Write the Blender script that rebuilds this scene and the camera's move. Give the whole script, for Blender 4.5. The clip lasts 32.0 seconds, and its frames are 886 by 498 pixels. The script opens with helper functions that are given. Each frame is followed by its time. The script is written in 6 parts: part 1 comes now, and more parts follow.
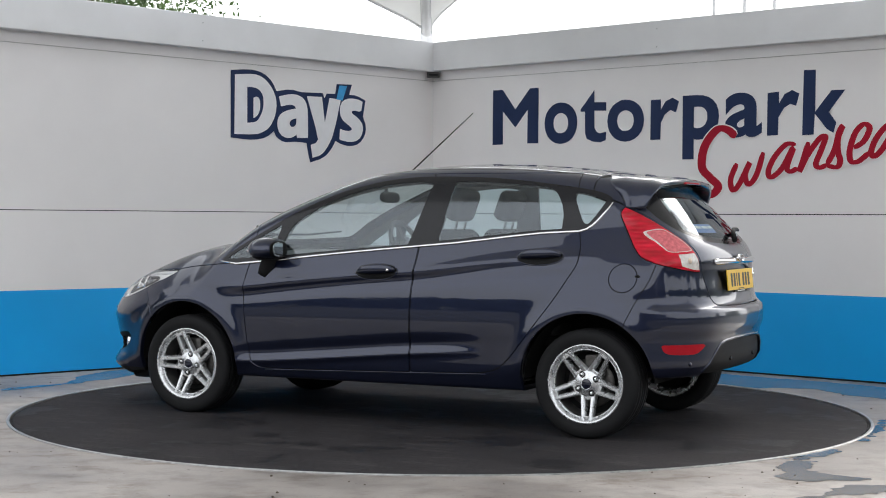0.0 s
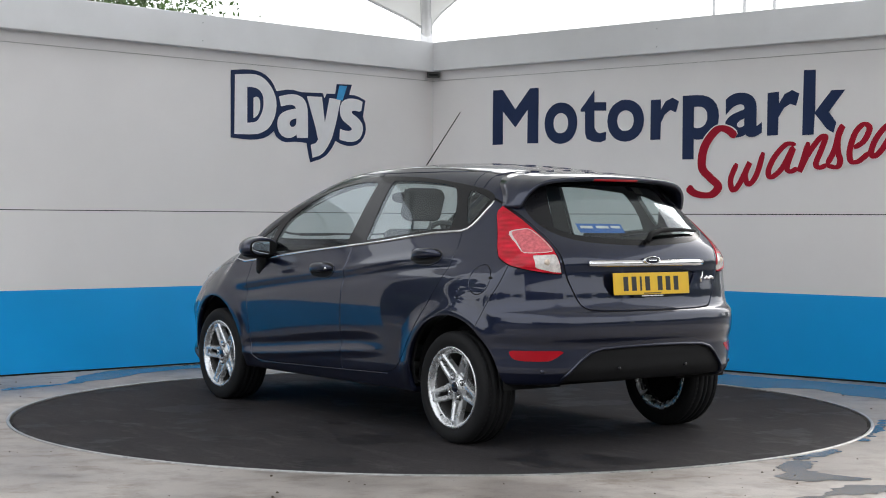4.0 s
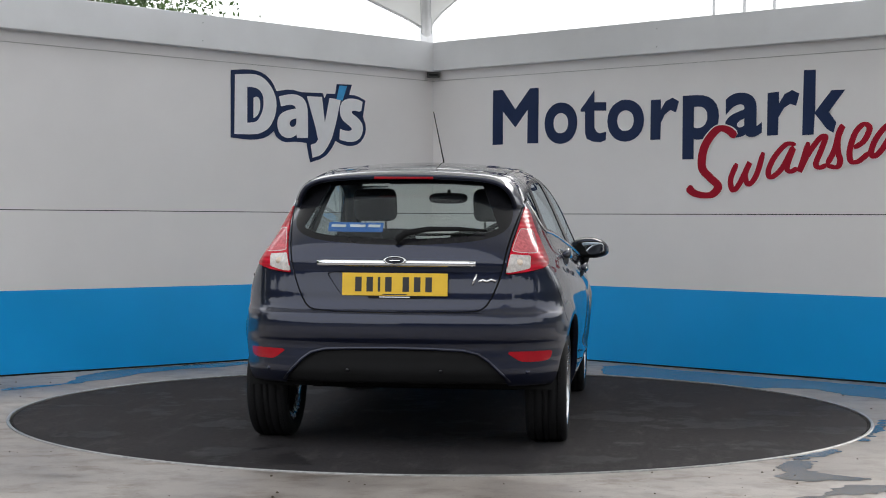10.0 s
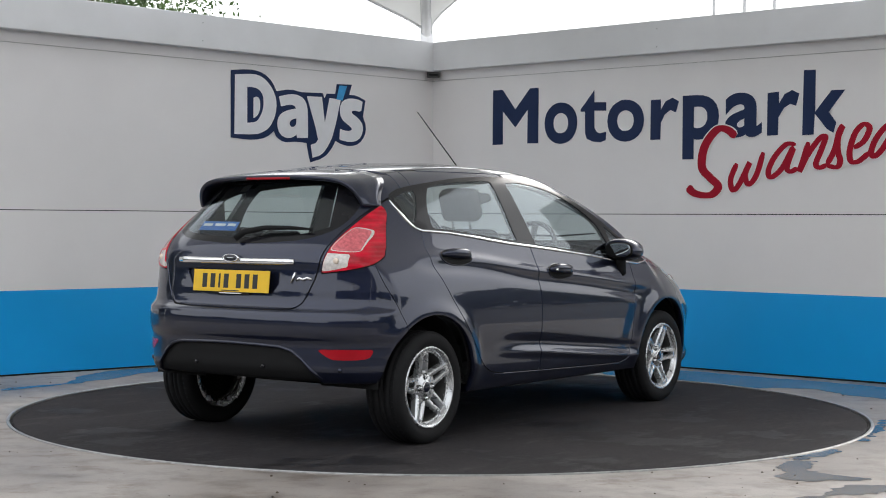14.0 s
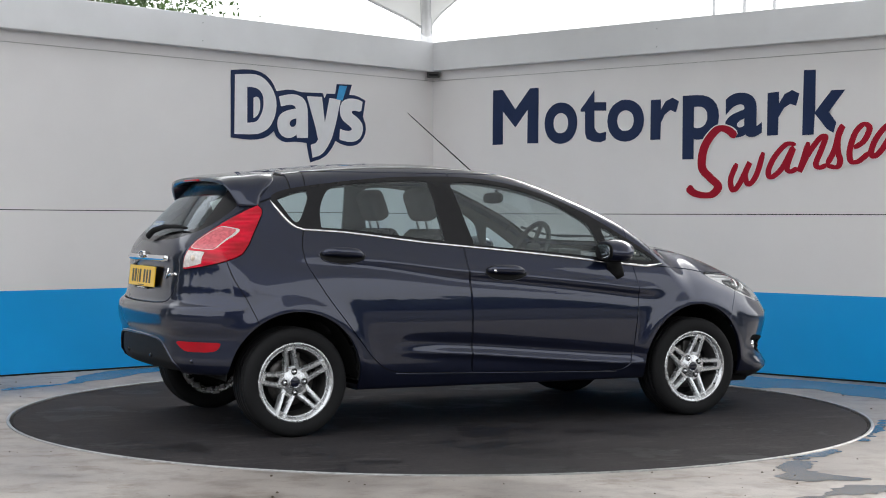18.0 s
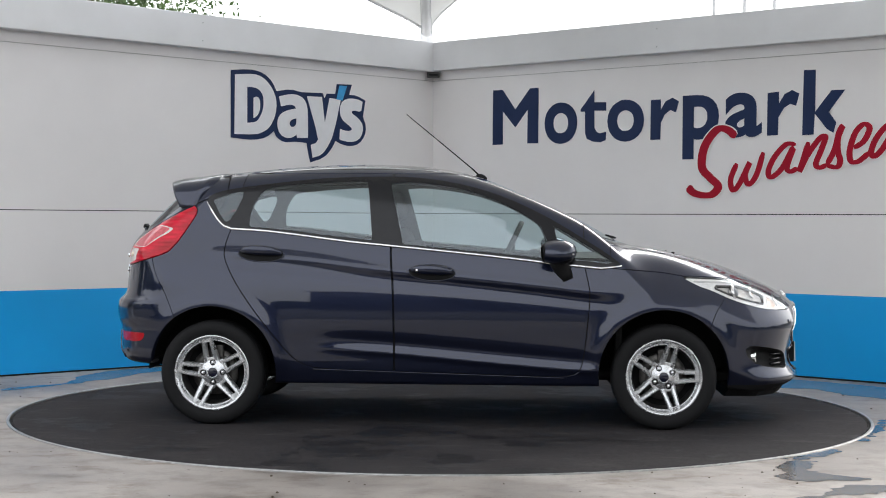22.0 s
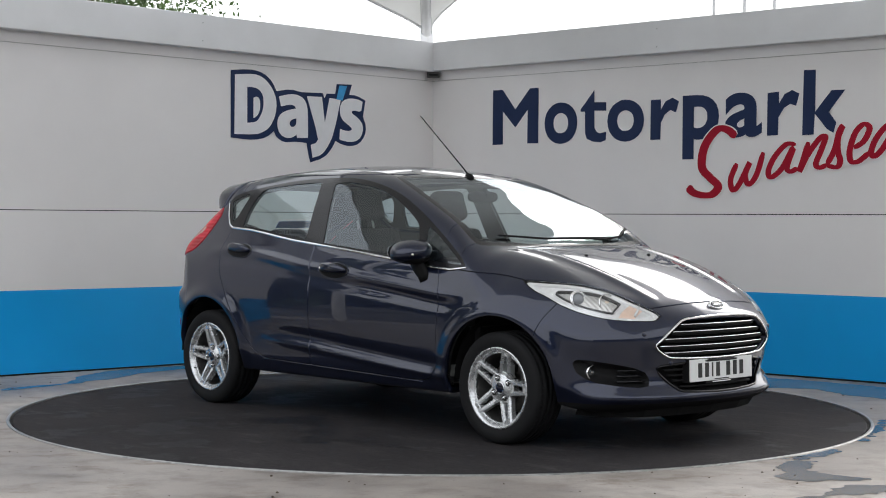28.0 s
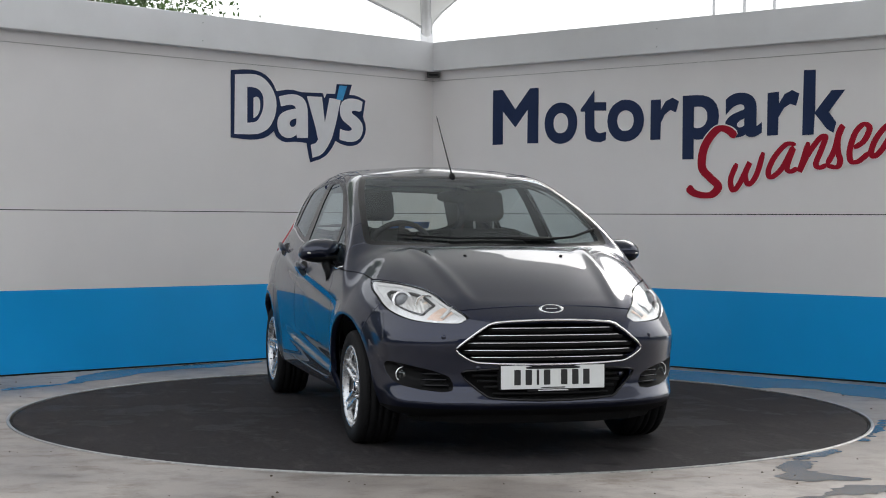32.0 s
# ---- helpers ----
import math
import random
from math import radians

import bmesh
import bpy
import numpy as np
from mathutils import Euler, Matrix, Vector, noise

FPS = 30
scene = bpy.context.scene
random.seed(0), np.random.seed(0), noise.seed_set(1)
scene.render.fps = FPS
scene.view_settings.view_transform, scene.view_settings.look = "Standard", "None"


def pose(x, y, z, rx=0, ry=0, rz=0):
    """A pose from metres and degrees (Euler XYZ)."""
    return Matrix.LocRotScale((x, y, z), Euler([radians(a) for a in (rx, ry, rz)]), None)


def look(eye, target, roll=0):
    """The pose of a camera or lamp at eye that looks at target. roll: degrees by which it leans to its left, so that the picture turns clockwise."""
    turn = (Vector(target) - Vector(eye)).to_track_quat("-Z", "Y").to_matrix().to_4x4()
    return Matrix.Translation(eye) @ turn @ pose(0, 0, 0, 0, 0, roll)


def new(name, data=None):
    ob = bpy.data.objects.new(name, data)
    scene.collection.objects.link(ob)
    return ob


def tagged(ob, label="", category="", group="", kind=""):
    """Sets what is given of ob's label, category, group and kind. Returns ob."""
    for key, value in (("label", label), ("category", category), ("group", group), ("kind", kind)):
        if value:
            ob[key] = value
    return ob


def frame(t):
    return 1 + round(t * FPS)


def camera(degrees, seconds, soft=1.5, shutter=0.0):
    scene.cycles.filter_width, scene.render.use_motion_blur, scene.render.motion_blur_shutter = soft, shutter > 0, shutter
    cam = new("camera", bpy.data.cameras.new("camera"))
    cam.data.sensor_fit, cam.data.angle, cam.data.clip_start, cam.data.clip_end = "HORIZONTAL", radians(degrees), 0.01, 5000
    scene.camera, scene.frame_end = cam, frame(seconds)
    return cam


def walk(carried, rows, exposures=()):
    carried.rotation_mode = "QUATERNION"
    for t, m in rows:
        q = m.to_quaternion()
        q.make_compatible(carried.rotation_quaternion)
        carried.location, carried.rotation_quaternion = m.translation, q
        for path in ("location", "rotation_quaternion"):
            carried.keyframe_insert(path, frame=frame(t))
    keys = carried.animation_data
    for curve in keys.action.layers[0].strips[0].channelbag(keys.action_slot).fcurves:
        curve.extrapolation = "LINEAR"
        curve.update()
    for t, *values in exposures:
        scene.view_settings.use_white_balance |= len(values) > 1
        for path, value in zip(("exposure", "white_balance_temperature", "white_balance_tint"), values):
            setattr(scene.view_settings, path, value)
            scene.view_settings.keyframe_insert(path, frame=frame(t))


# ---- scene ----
cam = camera(30.65, 32.0, soft=1.0)
EYE = pose(0.0, -9.681, 1.14, 88.969, -0.339, -0.056)
walk(cam, [(0.0, EYE), (32.0, EYE)], exposures=[(0.0, 0.20), (3.0, 0.17), (6.0, 0.14), (8.0, 0.09), (10.0, -0.05), (13.0, -0.02), (17.0, 0.18), (21.0, 0.24), (24.0, 0.19), (28.0, -0.04), (30.0, -0.14), (32.0, -0.14)])

# ---- daylight: a white overcast sky ----
world = bpy.data.worlds.new("overcast")
scene.world = world
world.use_nodes = True
wn = world.node_tree.nodes
wl = world.node_tree.links
wn.clear()
sky = wn.new("ShaderNodeTexSky")
sky.sky_type, sky.sun_disc = "NISHITA", False
sky.sun_elevation, sky.sun_rotation = radians(36), radians(28)
sky.air_density, sky.dust_density, sky.ozone_density = 1.0, 8.0, 1.0
pale = wn.new("ShaderNodeHueSaturation")
pale.inputs["Saturation"].default_value = 0.3
flat = wn.new("ShaderNodeMix")
flat.data_type = "RGBA"
flat.inputs[0].default_value = 0.5
flat.inputs[7].default_value = (19.0, 19.6, 20.4, 1)
back = wn.new("ShaderNodeBackground")
back.inputs[1].default_value = 0.14
wout = wn.new("ShaderNodeOutputWorld")
wl.new(sky.outputs[0], pale.inputs["Color"])
wl.new(pale.outputs[0], flat.inputs[6])
wl.new(flat.outputs[2], back.inputs[0])
wl.new(back.outputs[0], wout.inputs[0])

sun_data = bpy.data.lights.new("sun", "SUN")
sun_data.energy, sun_data.angle, sun_data.color = 0.6, radians(30), (1.0, 0.97, 0.93)
sun = new("sun", sun_data)
sun.matrix_world = look((4.7, 8.8, 7.3), (0, 0, 0))


# ---- materials ----
def shader(name):
    m = bpy.data.materials.new(name)
    m.use_nodes = True
    n, l = m.node_tree.nodes, m.node_tree.links
    return m, n, l, n["Principled BSDF"]


def link_noise(n, l, scale, detail=4.0, rough=0.55, stretch=None):
    """A noise in the object's own metres."""
    co = n.new("ShaderNodeTexCoord")
    tex = n.new("ShaderNodeTexNoise")
    tex.inputs["Scale"].default_value = scale
    tex.inputs["Detail"].default_value = detail
    tex.inputs["Roughness"].default_value = rough
    if stretch:
        mp = n.new("ShaderNodeMapping")
        mp.inputs["Scale"].default_value = stretch
        l.new(co.outputs["Object"], mp.inputs[0])
        l.new(mp.outputs[0], tex.inputs[0])
    else:
        l.new(co.outputs["Object"], tex.inputs[0])
    return tex


def ramp(n, l, source, stops):
    r = n.new("ShaderNodeValToRGB")
    e = r.color_ramp.elements
    while len(e) < len(stops):
        e.new(0.5)
    for el, (p, c) in zip(e, stops):
        el.position = p
        el.color = (*c, 1) if len(c) == 3 else c
    l.new(source, r.inputs[0])
    return r


def plain(name, color, rough=0.5, metal=0.0, coat=0.0, vary=0.12, scale=14.0, bump=0.0, bump_scale=200.0, spec=None, trans=0.0, ior=None):
    """A surface with slight blotches at two scales and fine relief."""
    m, n, l, b = shader(name)
    a = link_noise(n, l, scale, 6.0)
    lo = tuple(c * (1 - vary) for c in color)
    hi = tuple(min(1, c * (1 + vary)) for c in color)
    r = ramp(n, l, a.outputs[0], [(0.3, lo), (0.7, hi)])
    l.new(r.outputs[0], b.inputs["Base Color"])
    rr = n.new("ShaderNodeMapRange")
    rr.inputs[3].default_value, rr.inputs[4].default_value = max(0.0, rough - 0.06), min(1.0, rough + 0.06)
    l.new(a.outputs[0], rr.inputs[0])
    l.new(rr.outputs[0], b.inputs["Roughness"])
    b.inputs["Metallic"].default_value = metal
    b.inputs["Coat Weight"].default_value = coat
    b.inputs["Coat Roughness"].default_value = 0.03
    b.inputs["Transmission Weight"].default_value = trans
    if spec is not None:
        b.inputs["Specular IOR Level"].default_value = spec
    if ior:
        b.inputs["IOR"].default_value = ior
    if bump:
        t = link_noise(n, l, bump_scale, 3.0)
        bp = n.new("ShaderNodeBump")
        bp.inputs["Strength"].default_value = bump
        bp.inputs["Distance"].default_value = 0.002
        l.new(t.outputs[0], bp.inputs["Height"])
        l.new(bp.outputs[0], b.inputs["Normal"])
    return m


def paint_material():
    """Dark navy-grey metallic car paint under clear lacquer."""
    m, n, l, b = shader("navy_metallic_paint")
    fl = link_noise(n, l, 1400.0, 1.0)
    r = ramp(n, l, fl.outputs[0], [(0.35, (0.0060, 0.0088, 0.0235)), (0.72, (0.0155, 0.0216, 0.0535))])
    l.new(r.outputs[0], b.inputs["Base Color"])
    b.inputs["Metallic"].default_value = 0.75
    b.inputs["Roughness"].default_value = 0.36
    b.inputs["Specular IOR Level"].default_value = 0.2
    b.inputs["Coat Weight"].default_value = 1.0
    b.inputs["Coat Roughness"].default_value = 0.012
    b.inputs["Coat IOR"].default_value = 1.55
    t = link_noise(n, l, 60.0, 2.0)
    bp = n.new("ShaderNodeBump")
    bp.inputs["Strength"].default_value = 0.02
    bp.inputs["Distance"].default_value = 0.001
    l.new(t.outputs[0], bp.inputs["Height"])
    l.new(bp.outputs[0], b.inputs["Coat Normal"])
    return m


def glass_material(name, tint, gloss=0.045):
    """Thin tinted glass: clear straight on, mirror-like at a slant."""
    m, n, l, b = shader(name)
    n.remove(b)
    tr, gl = n.new("ShaderNodeBsdfTransparent"), n.new("ShaderNodeBsdfGlossy")
    tr.inputs[0].default_value = (*tint, 1)
    gl.inputs["Roughness"].default_value = 0.005
    gl.inputs["Color"].default_value = (0.88, 0.95, 1.0, 1)
    lw = n.new("ShaderNodeLayerWeight")
    lw.inputs[0].default_value = 0.5
    pw = n.new("ShaderNodeMath")
    pw.operation = "POWER"
    pw.inputs[1].default_value = 4.8
    ma = n.new("ShaderNodeMath")
    ma.operation = "MULTIPLY_ADD"
    ma.inputs[1].default_value, ma.inputs[2].default_value = 0.93, gloss
    mx = n.new("ShaderNodeMixShader")
    l.new(lw.outputs["Facing"], pw.inputs[0])
    l.new(pw.outputs[0], ma.inputs[0])
    l.new(ma.outputs[0], mx.inputs[0])
    l.new(tr.outputs[0], mx.inputs[1])
    l.new(gl.outputs[0], mx.inputs[2])
    l.new(mx.outputs[0], n["Material Output"].inputs[0])
    return m


def concrete_material(name, wet):
    """Pale worn concrete: broad stains, fine grain; the wet one is darker and mirrors."""
    m, n, l, b = shader(name)
    big = link_noise(n, l, 0.9, 5.0, 0.6)
    mid = link_noise(n, l, 5.0, 8.0, 0.65)
    fine = link_noise(n, l, 120.0, 4.0)
    k = 0.46 if wet else 1.0
    r1 = ramp(n, l, big.outputs[0], [(0.34, (0.245 * k, 0.219 * k, 0.199 * k)), (0.52, (0.355 * k, 0.323 * k, 0.297 * k)), (0.68, (0.455 * k, 0.425 * k, 0.40 * k))])
    r2 = ramp(n, l, mid.outputs[0], [(0.3, (0.62, 0.6, 0.58)), (0.55, (1, 1, 1)), (0.8, (1.0, 1.0, 1.0))])
    r3 = ramp(n, l, fine.outputs[0], [(0.3, (0.85, 0.85, 0.85)), (0.6, (1, 1, 1))])
    speck = link_noise(n, l, 26.0, 2.0, 0.4)
    r5 = ramp(n, l, speck.outputs[0], [(0.24, (0.3, 0.28, 0.26)), (0.285, (1, 1, 1)), (0.8, (1, 1, 1))])
    brown = link_noise(n, l, 2.1, 7.0, 0.7, (1.0, 1.6, 1.0))
    r6 = ramp(n, l, brown.outputs[0], [(0.40, (1.0, 1.0, 1.0)), (0.56, (1.0, 0.985, 0.97)), (0.62, (0.72, 0.67, 0.62)), (0.7, (0.6, 0.55, 0.5))])
    last = r1
    for other in (r2, r3, r5, r6):
        mx = n.new("ShaderNodeMix")
        mx.data_type, mx.blend_type = "RGBA", "MULTIPLY"
        mx.inputs[0].default_value = 1.0
        l.new(last.outputs[2] if last.bl_idname == "ShaderNodeMix" else last.outputs[0], mx.inputs[6])
        l.new(other.outputs[0], mx.inputs[7])
        last = mx
    l.new(last.outputs[2], b.inputs["Base Color"])
    rr = n.new("ShaderNodeMapRange")
    rr.inputs[1].default_value, rr.inputs[2].default_value = 0.35, 0.65
    rr.inputs[3].default_value, rr.inputs[4].default_value = (0.09, 0.16) if wet else (0.34, 0.62)
    l.new(big.outputs[0], rr.inputs[0])
    l.new(rr.outputs[0], b.inputs["Roughness"])
    bp = n.new("ShaderNodeBump")
    bp.inputs["Strength"].default_value = 0.02 if wet else 0.25
    bp.inputs["Distance"].default_value = 0.003
    l.new(fine.outputs[0], bp.inputs["Height"])
    l.new(bp.outputs[0], b.inputs["Normal"])
    return m


def deck_material():
    """Dark grey grip coating of the turntable with scuffs, dust and damp patches."""
    m, n, l, b = shader("turntable_coating")
    big = link_noise(n, l, 1.3, 7.0, 0.66)
    streak = link_noise(n, l, 2.2, 8.0, 0.7, (1.0, 4.0, 1.0))
    fine = link_noise(n, l, 260.0, 3.0)
    r1 = ramp(n, l, big.outputs[0], [(0.425, (0.0155, 0.0142, 0.0155)), (0.455, (0.0275, 0.0250, 0.0264)), (0.7, (0.0385, 0.0346, 0.0361))])
    r2 = ramp(n, l, streak.outputs[0], [(0.54, (0, 0, 0)), (0.74, (0.036, 0.033, 0.0315))])
    ad = n.new("ShaderNodeMix")
    ad.data_type, ad.blend_type = "RGBA", "ADD"
    ad.inputs[0].default_value = 1.0
    l.new(r1.outputs[0], ad.inputs[6])
    l.new(r2.outputs[0], ad.inputs[7])
    speck = link_noise(n, l, 34.0, 6.0, 0.7)
    r4 = ramp(n, l, speck.outputs[0], [(0.3, (0.6, 0.6, 0.6)), (0.5, (1.0, 1.0, 1.0)), (0.68, (1.25, 1.22, 1.2)), (0.76, (2.6, 2.5, 2.4))])
    mu = n.new("ShaderNodeMix")
    mu.data_type, mu.blend_type = "RGBA", "MULTIPLY"
    mu.inputs[0].default_value = 1.0
    l.new(ad.outputs[2], mu.inputs[6])
    l.new(r4.outputs[0], mu.inputs[7])
    l.new(mu.outputs[2], b.inputs["Base Color"])
    rr = n.new("ShaderNodeMapRange")
    rr.inputs[1].default_value, rr.inputs[2].default_value = 0.42, 0.46
    rr.inputs[3].default_value, rr.inputs[4].default_value = 0.62, 0.85
    b.inputs["Specular IOR Level"].default_value = 0.14
    l.new(big.outputs[0], rr.inputs[0])
    l.new(rr.outputs[0], b.inputs["Roughness"])
    bp = n.new("ShaderNodeBump")
    bp.inputs["Strength"].default_value = 0.5
    bp.inputs["Distance"].default_value = 0.002
    l.new(fine.outputs[0], bp.inputs["Height"])
    l.new(bp.outputs[0], b.inputs["Normal"])
    return m


PAINT = paint_material()
CLEAR = glass_material("tinted_window_glass", (0.76, 0.865, 0.88), 0.10)
REAR_CLEAR = glass_material("tinted_rear_glass", (0.80, 0.86, 0.83), 0.075)
SCREEN = glass_material("windscreen_glass", (0.84, 0.88, 0.86))
LENS = glass_material("lamp_lens", (0.95, 0.95, 0.95), 0.045)
BLACK_GLOSS = plain("black_gloss_trim", (0.010, 0.010, 0.012), 0.2, coat=0.12, spec=0.25)
BLACK = plain("black_textured_plastic", (0.0085, 0.0085, 0.009), 0.6, spec=0.16, bump=0.2, bump_scale=600)
VOID = plain("dark_cavity", (0.014, 0.014, 0.014), 0.9, spec=0.1)
RUBBER = plain("tyre_rubber", (0.0095, 0.0095, 0.0102), 0.72, spec=0.2, bump=0.25, bump_scale=300, scale=40)
SILVER = plain("silver_alloy_paint", (0.64, 0.65, 0.66), 0.27, metal=0.75, coat=0.4, vary=0.06)
CHROME = plain("chrome", (0.82, 0.82, 0.83), 0.07, metal=1.0, vary=0.03)
STEEL = plain("worn_steel", (0.42, 0.42, 0.42), 0.38, metal=0.9, vary=0.25, scale=30)
# dark both for brake dust and for the shade inside the rim
BARREL = plain("dusty_shaded_alloy", (0.085, 0.083, 0.082), 0.5, metal=0.6, vary=0.2)
DISC = plain("brake_disc_steel", (0.10, 0.095, 0.09), 0.42, metal=0.8, vary=0.3, scale=60)
RED_LENS = plain("red_lamp_plastic", (0.36, 0.002, 0.010), 0.2, coat=0.35, vary=0.1, spec=0.2)
PINK_LENS = plain("pale_red_lamp_plastic", (0.60, 0.13, 0.15), 0.12, coat=0.6, vary=0.25, scale=60, spec=0.3)
WHITE_LENS = plain("clear_lamp_plastic", (0.62, 0.58, 0.55), 0.12, coat=1.0, vary=0.2, scale=60)
LENS_BALL = plain("projector_glass", (0.25, 0.26, 0.28), 0.03, coat=1.0, vary=0.05)
BULB = plain("bulb_glass", (0.75, 0.62, 0.5), 0.1, coat=1.0)
AMBER = plain("amber_lamp_plastic", (0.85, 0.63, 0.50), 0.2, coat=1.0)
LAMP_WHITE = plain("bright_lamp_rim", (0.90, 0.90, 0.90), 0.25, metal=0.25, coat=0.5, vary=0.04)
REFLECTOR = plain("lamp_reflector", (0.86, 0.85, 0.84), 0.13, metal=0.9, vary=0.05)
LAMP_GREY = plain("lamp_housing_grey", (0.90, 0.89, 0.88), 0.25, metal=0.25, vary=0.15, scale=25)
YELLOW = plain("yellow_plate", (0.80, 0.50, 0.02), 0.3, vary=0.04)
WHITE_PLATE = plain("white_plate", (0.78, 0.79, 0.78), 0.3, vary=0.03)
INK = plain("plate_ink", (0.015, 0.015, 0.016), 0.4)
CABIN = plain("charcoal_cabin_plastic", (0.025, 0.025, 0.027), 0.6, bump=0.3, bump_scale=500)
FABRIC = plain("charcoal_seat_fabric", (0.028, 0.027, 0.028), 0.95, bump=0.5, bump_scale=900, spec=0.2)
LINING = plain("grey_headlining", (0.22, 0.22, 0.21), 0.95, spec=0.1)
MIRROR = plain("mirror_glass", (0.42, 0.45, 0.48), 0.01, metal=1.0, vary=0.01)
BLUE_BADGE = plain("dark_blue_enamel", (0.004, 0.006, 0.018), 0.2, coat=0.5)
BLUE_STICKER = plain("blue_window_sticker", (0.02, 0.14, 0.5), 0.4)
WHITE_INK = plain("white_print", (0.8, 0.8, 0.8), 0.5)
WALL_WHITE = plain("pale_grey_wall_paint", (0.82, 0.80, 0.795), 0.5, vary=0.03, scale=1.3, bump=0.06, bump_scale=90)
WALL_CAP = plain("pale_grey_metal_capping", (0.73, 0.735, 0.745), 0.42, vary=0.05, scale=2.0, bump=0.04, bump_scale=60)
WALL_BLUE = plain("blue_wall_paint", (0.0, 0.37, 0.84), 0.42, vary=0.05, scale=1.2, bump=0.05, bump_scale=90)
NAVY = plain("navy_sign_vinyl", (0.009, 0.024, 0.082), 0.5, spec=0.25, vary=0.06)
SIGN_RED = plain("dark_red_sign_vinyl", (0.36, 0.002, 0.020), 0.5, spec=0.2, vary=0.06)
SIGN_WHITE = plain("white_sign_vinyl", (0.80, 0.80, 0.82), 0.4, vary=0.03)
SIGN_BLUE = plain("light_blue_sign_vinyl", (0.03, 0.30, 0.62), 0.4)


def ribbed_red():
    """Red lamp plastic with fine moulded ribs."""
    m, n, l, b = shader("ribbed_red_lamp_plastic")
    t = link_noise(n, l, 9.0, 3.0, 0.5, (1.0, 1.0, 3.0))
    r = ramp(n, l, t.outputs[0], [(0.35, (0.36, 0.0, 0.010)), (0.65, (0.66, 0.0, 0.026))])
    l.new(r.outputs[0], b.inputs["Base Color"])
    b.inputs["Roughness"].default_value = 0.3
    b.inputs["Specular IOR Level"].default_value = 0.15
    b.inputs["Coat Weight"].default_value = 0.5
    co = n.new("ShaderNodeTexCoord")
    w = n.new("ShaderNodeTexWave")
    w.bands_direction = "Z"
    w.inputs["Scale"].default_value = 14.0
    w.inputs["Distortion"].default_value = 0.6
    l.new(co.outputs["Object"], w.inputs[0])
    bp = n.new("ShaderNodeBump")
    bp.inputs["Strength"].default_value = 0.5
    bp.inputs["Distance"].default_value = 0.004
    l.new(w.outputs[1], bp.inputs["Height"])
    l.new(bp.outputs[0], b.inputs["Normal"])
    return m


def fluted_metal():
    """Bright lamp reflector with upright flutes."""
    m, n, l, b = shader("fluted_lamp_reflector")
    t = link_noise(n, l, 22.0, 3.0)
    r = ramp(n, l, t.outputs[0], [(0.35, (0.74, 0.72, 0.70)), (0.6, (0.95, 0.93, 0.90))])
    l.new(r.outputs[0], b.inputs["Base Color"])
    b.inputs["Metallic"].default_value = 0.45
    b.inputs["Roughness"].default_value = 0.2
    co = n.new("ShaderNodeTexCoord")
    w = n.new("ShaderNodeTexWave")
    w.bands_direction = "Y"
    w.inputs["Scale"].default_value = 18.0
    w.inputs["Distortion"].default_value = 2.5
    l.new(co.outputs["Object"], w.inputs[0])
    bp = n.new("ShaderNodeBump")
    bp.inputs["Strength"].default_value = 0.6
    bp.inputs["Distance"].default_value = 0.004
    l.new(w.outputs[1], bp.inputs["Height"])
    l.new(bp.outputs[0], b.inputs["Normal"])
    return m


FLUTED = fluted_metal()
RED_RIBBED = ribbed_red()
CONCRETE = concrete_material("worn_pale_concrete", False)
WET = concrete_material("wet_concrete", True)
DECK = deck_material()
BARK = plain("bark", (0.09, 0.07, 0.05), 0.9, bump=0.6, bump_scale=40)
LEAF = plain("leaves", (0.085, 0.15, 0.04), 0.6, vary=0.5, scale=3.0)
POST_WHITE = plain("white_powder_coat", (0.78, 0.78, 0.78), 0.35, vary=0.03)
ASPHALT = plain("asphalt", (0.10, 0.10, 0.098), 0.85, vary=0.3, scale=3, bump=0.4, bump_scale=150)
FACADE = plain("dark_cladding", (0.06, 0.062, 0.068), 0.6, vary=0.15, scale=1.0)
BLOCK_GLASS = plain("dark_block_glass", (0.02, 0.022, 0.026), 0.08, spec=0.4, vary=0.2, scale=1.0)
HEDGE = plain("dark_foliage", (0.07, 0.10, 0.045), 0.8, vary=0.5, scale=1.5)


def fabric_material():
    m, n, l, b = shader("white_tensile_fabric")
    n.remove(b)
    df, tl = n.new("ShaderNodeBsdfDiffuse"), n.new("ShaderNodeBsdfTranslucent")
    df.inputs[0].default_value = tl.inputs[0].default_value = (0.74, 0.74, 0.72, 1)
    t = link_noise(n, l, 1.5, 5.0)
    r = ramp(n, l, t.outputs[0], [(0.3, (0.56, 0.56, 0.54)), (0.7, (0.68, 0.68, 0.66))])
    l.new(r.outputs[0], df.inputs[0])
    mx = n.new("ShaderNodeMixShader")
    mx.inputs[0].default_value = 0.28
    l.new(df.outputs[0], mx.inputs[1])
    l.new(tl.outputs[0], mx.inputs[2])
    l.new(mx.outputs[0], n["Material Output"].inputs[0])
    return m


CANVAS = fabric_material()


# ---- mesh helpers ----
def mesh_ob(name, verts, faces, mat, parent=None, smooth=False, label=""):
    me = bpy.data.meshes.new(name)
    me.from_pydata([tuple(map(float, v)) for v in verts], [], [tuple(map(int, f)) for f in faces])
    me.materials.append(mat)
    if smooth:
        me.shade_smooth()
    ob = new(name, me)
    if parent:
        ob.parent = parent
    if label:
        ob["label"] = label
    return ob


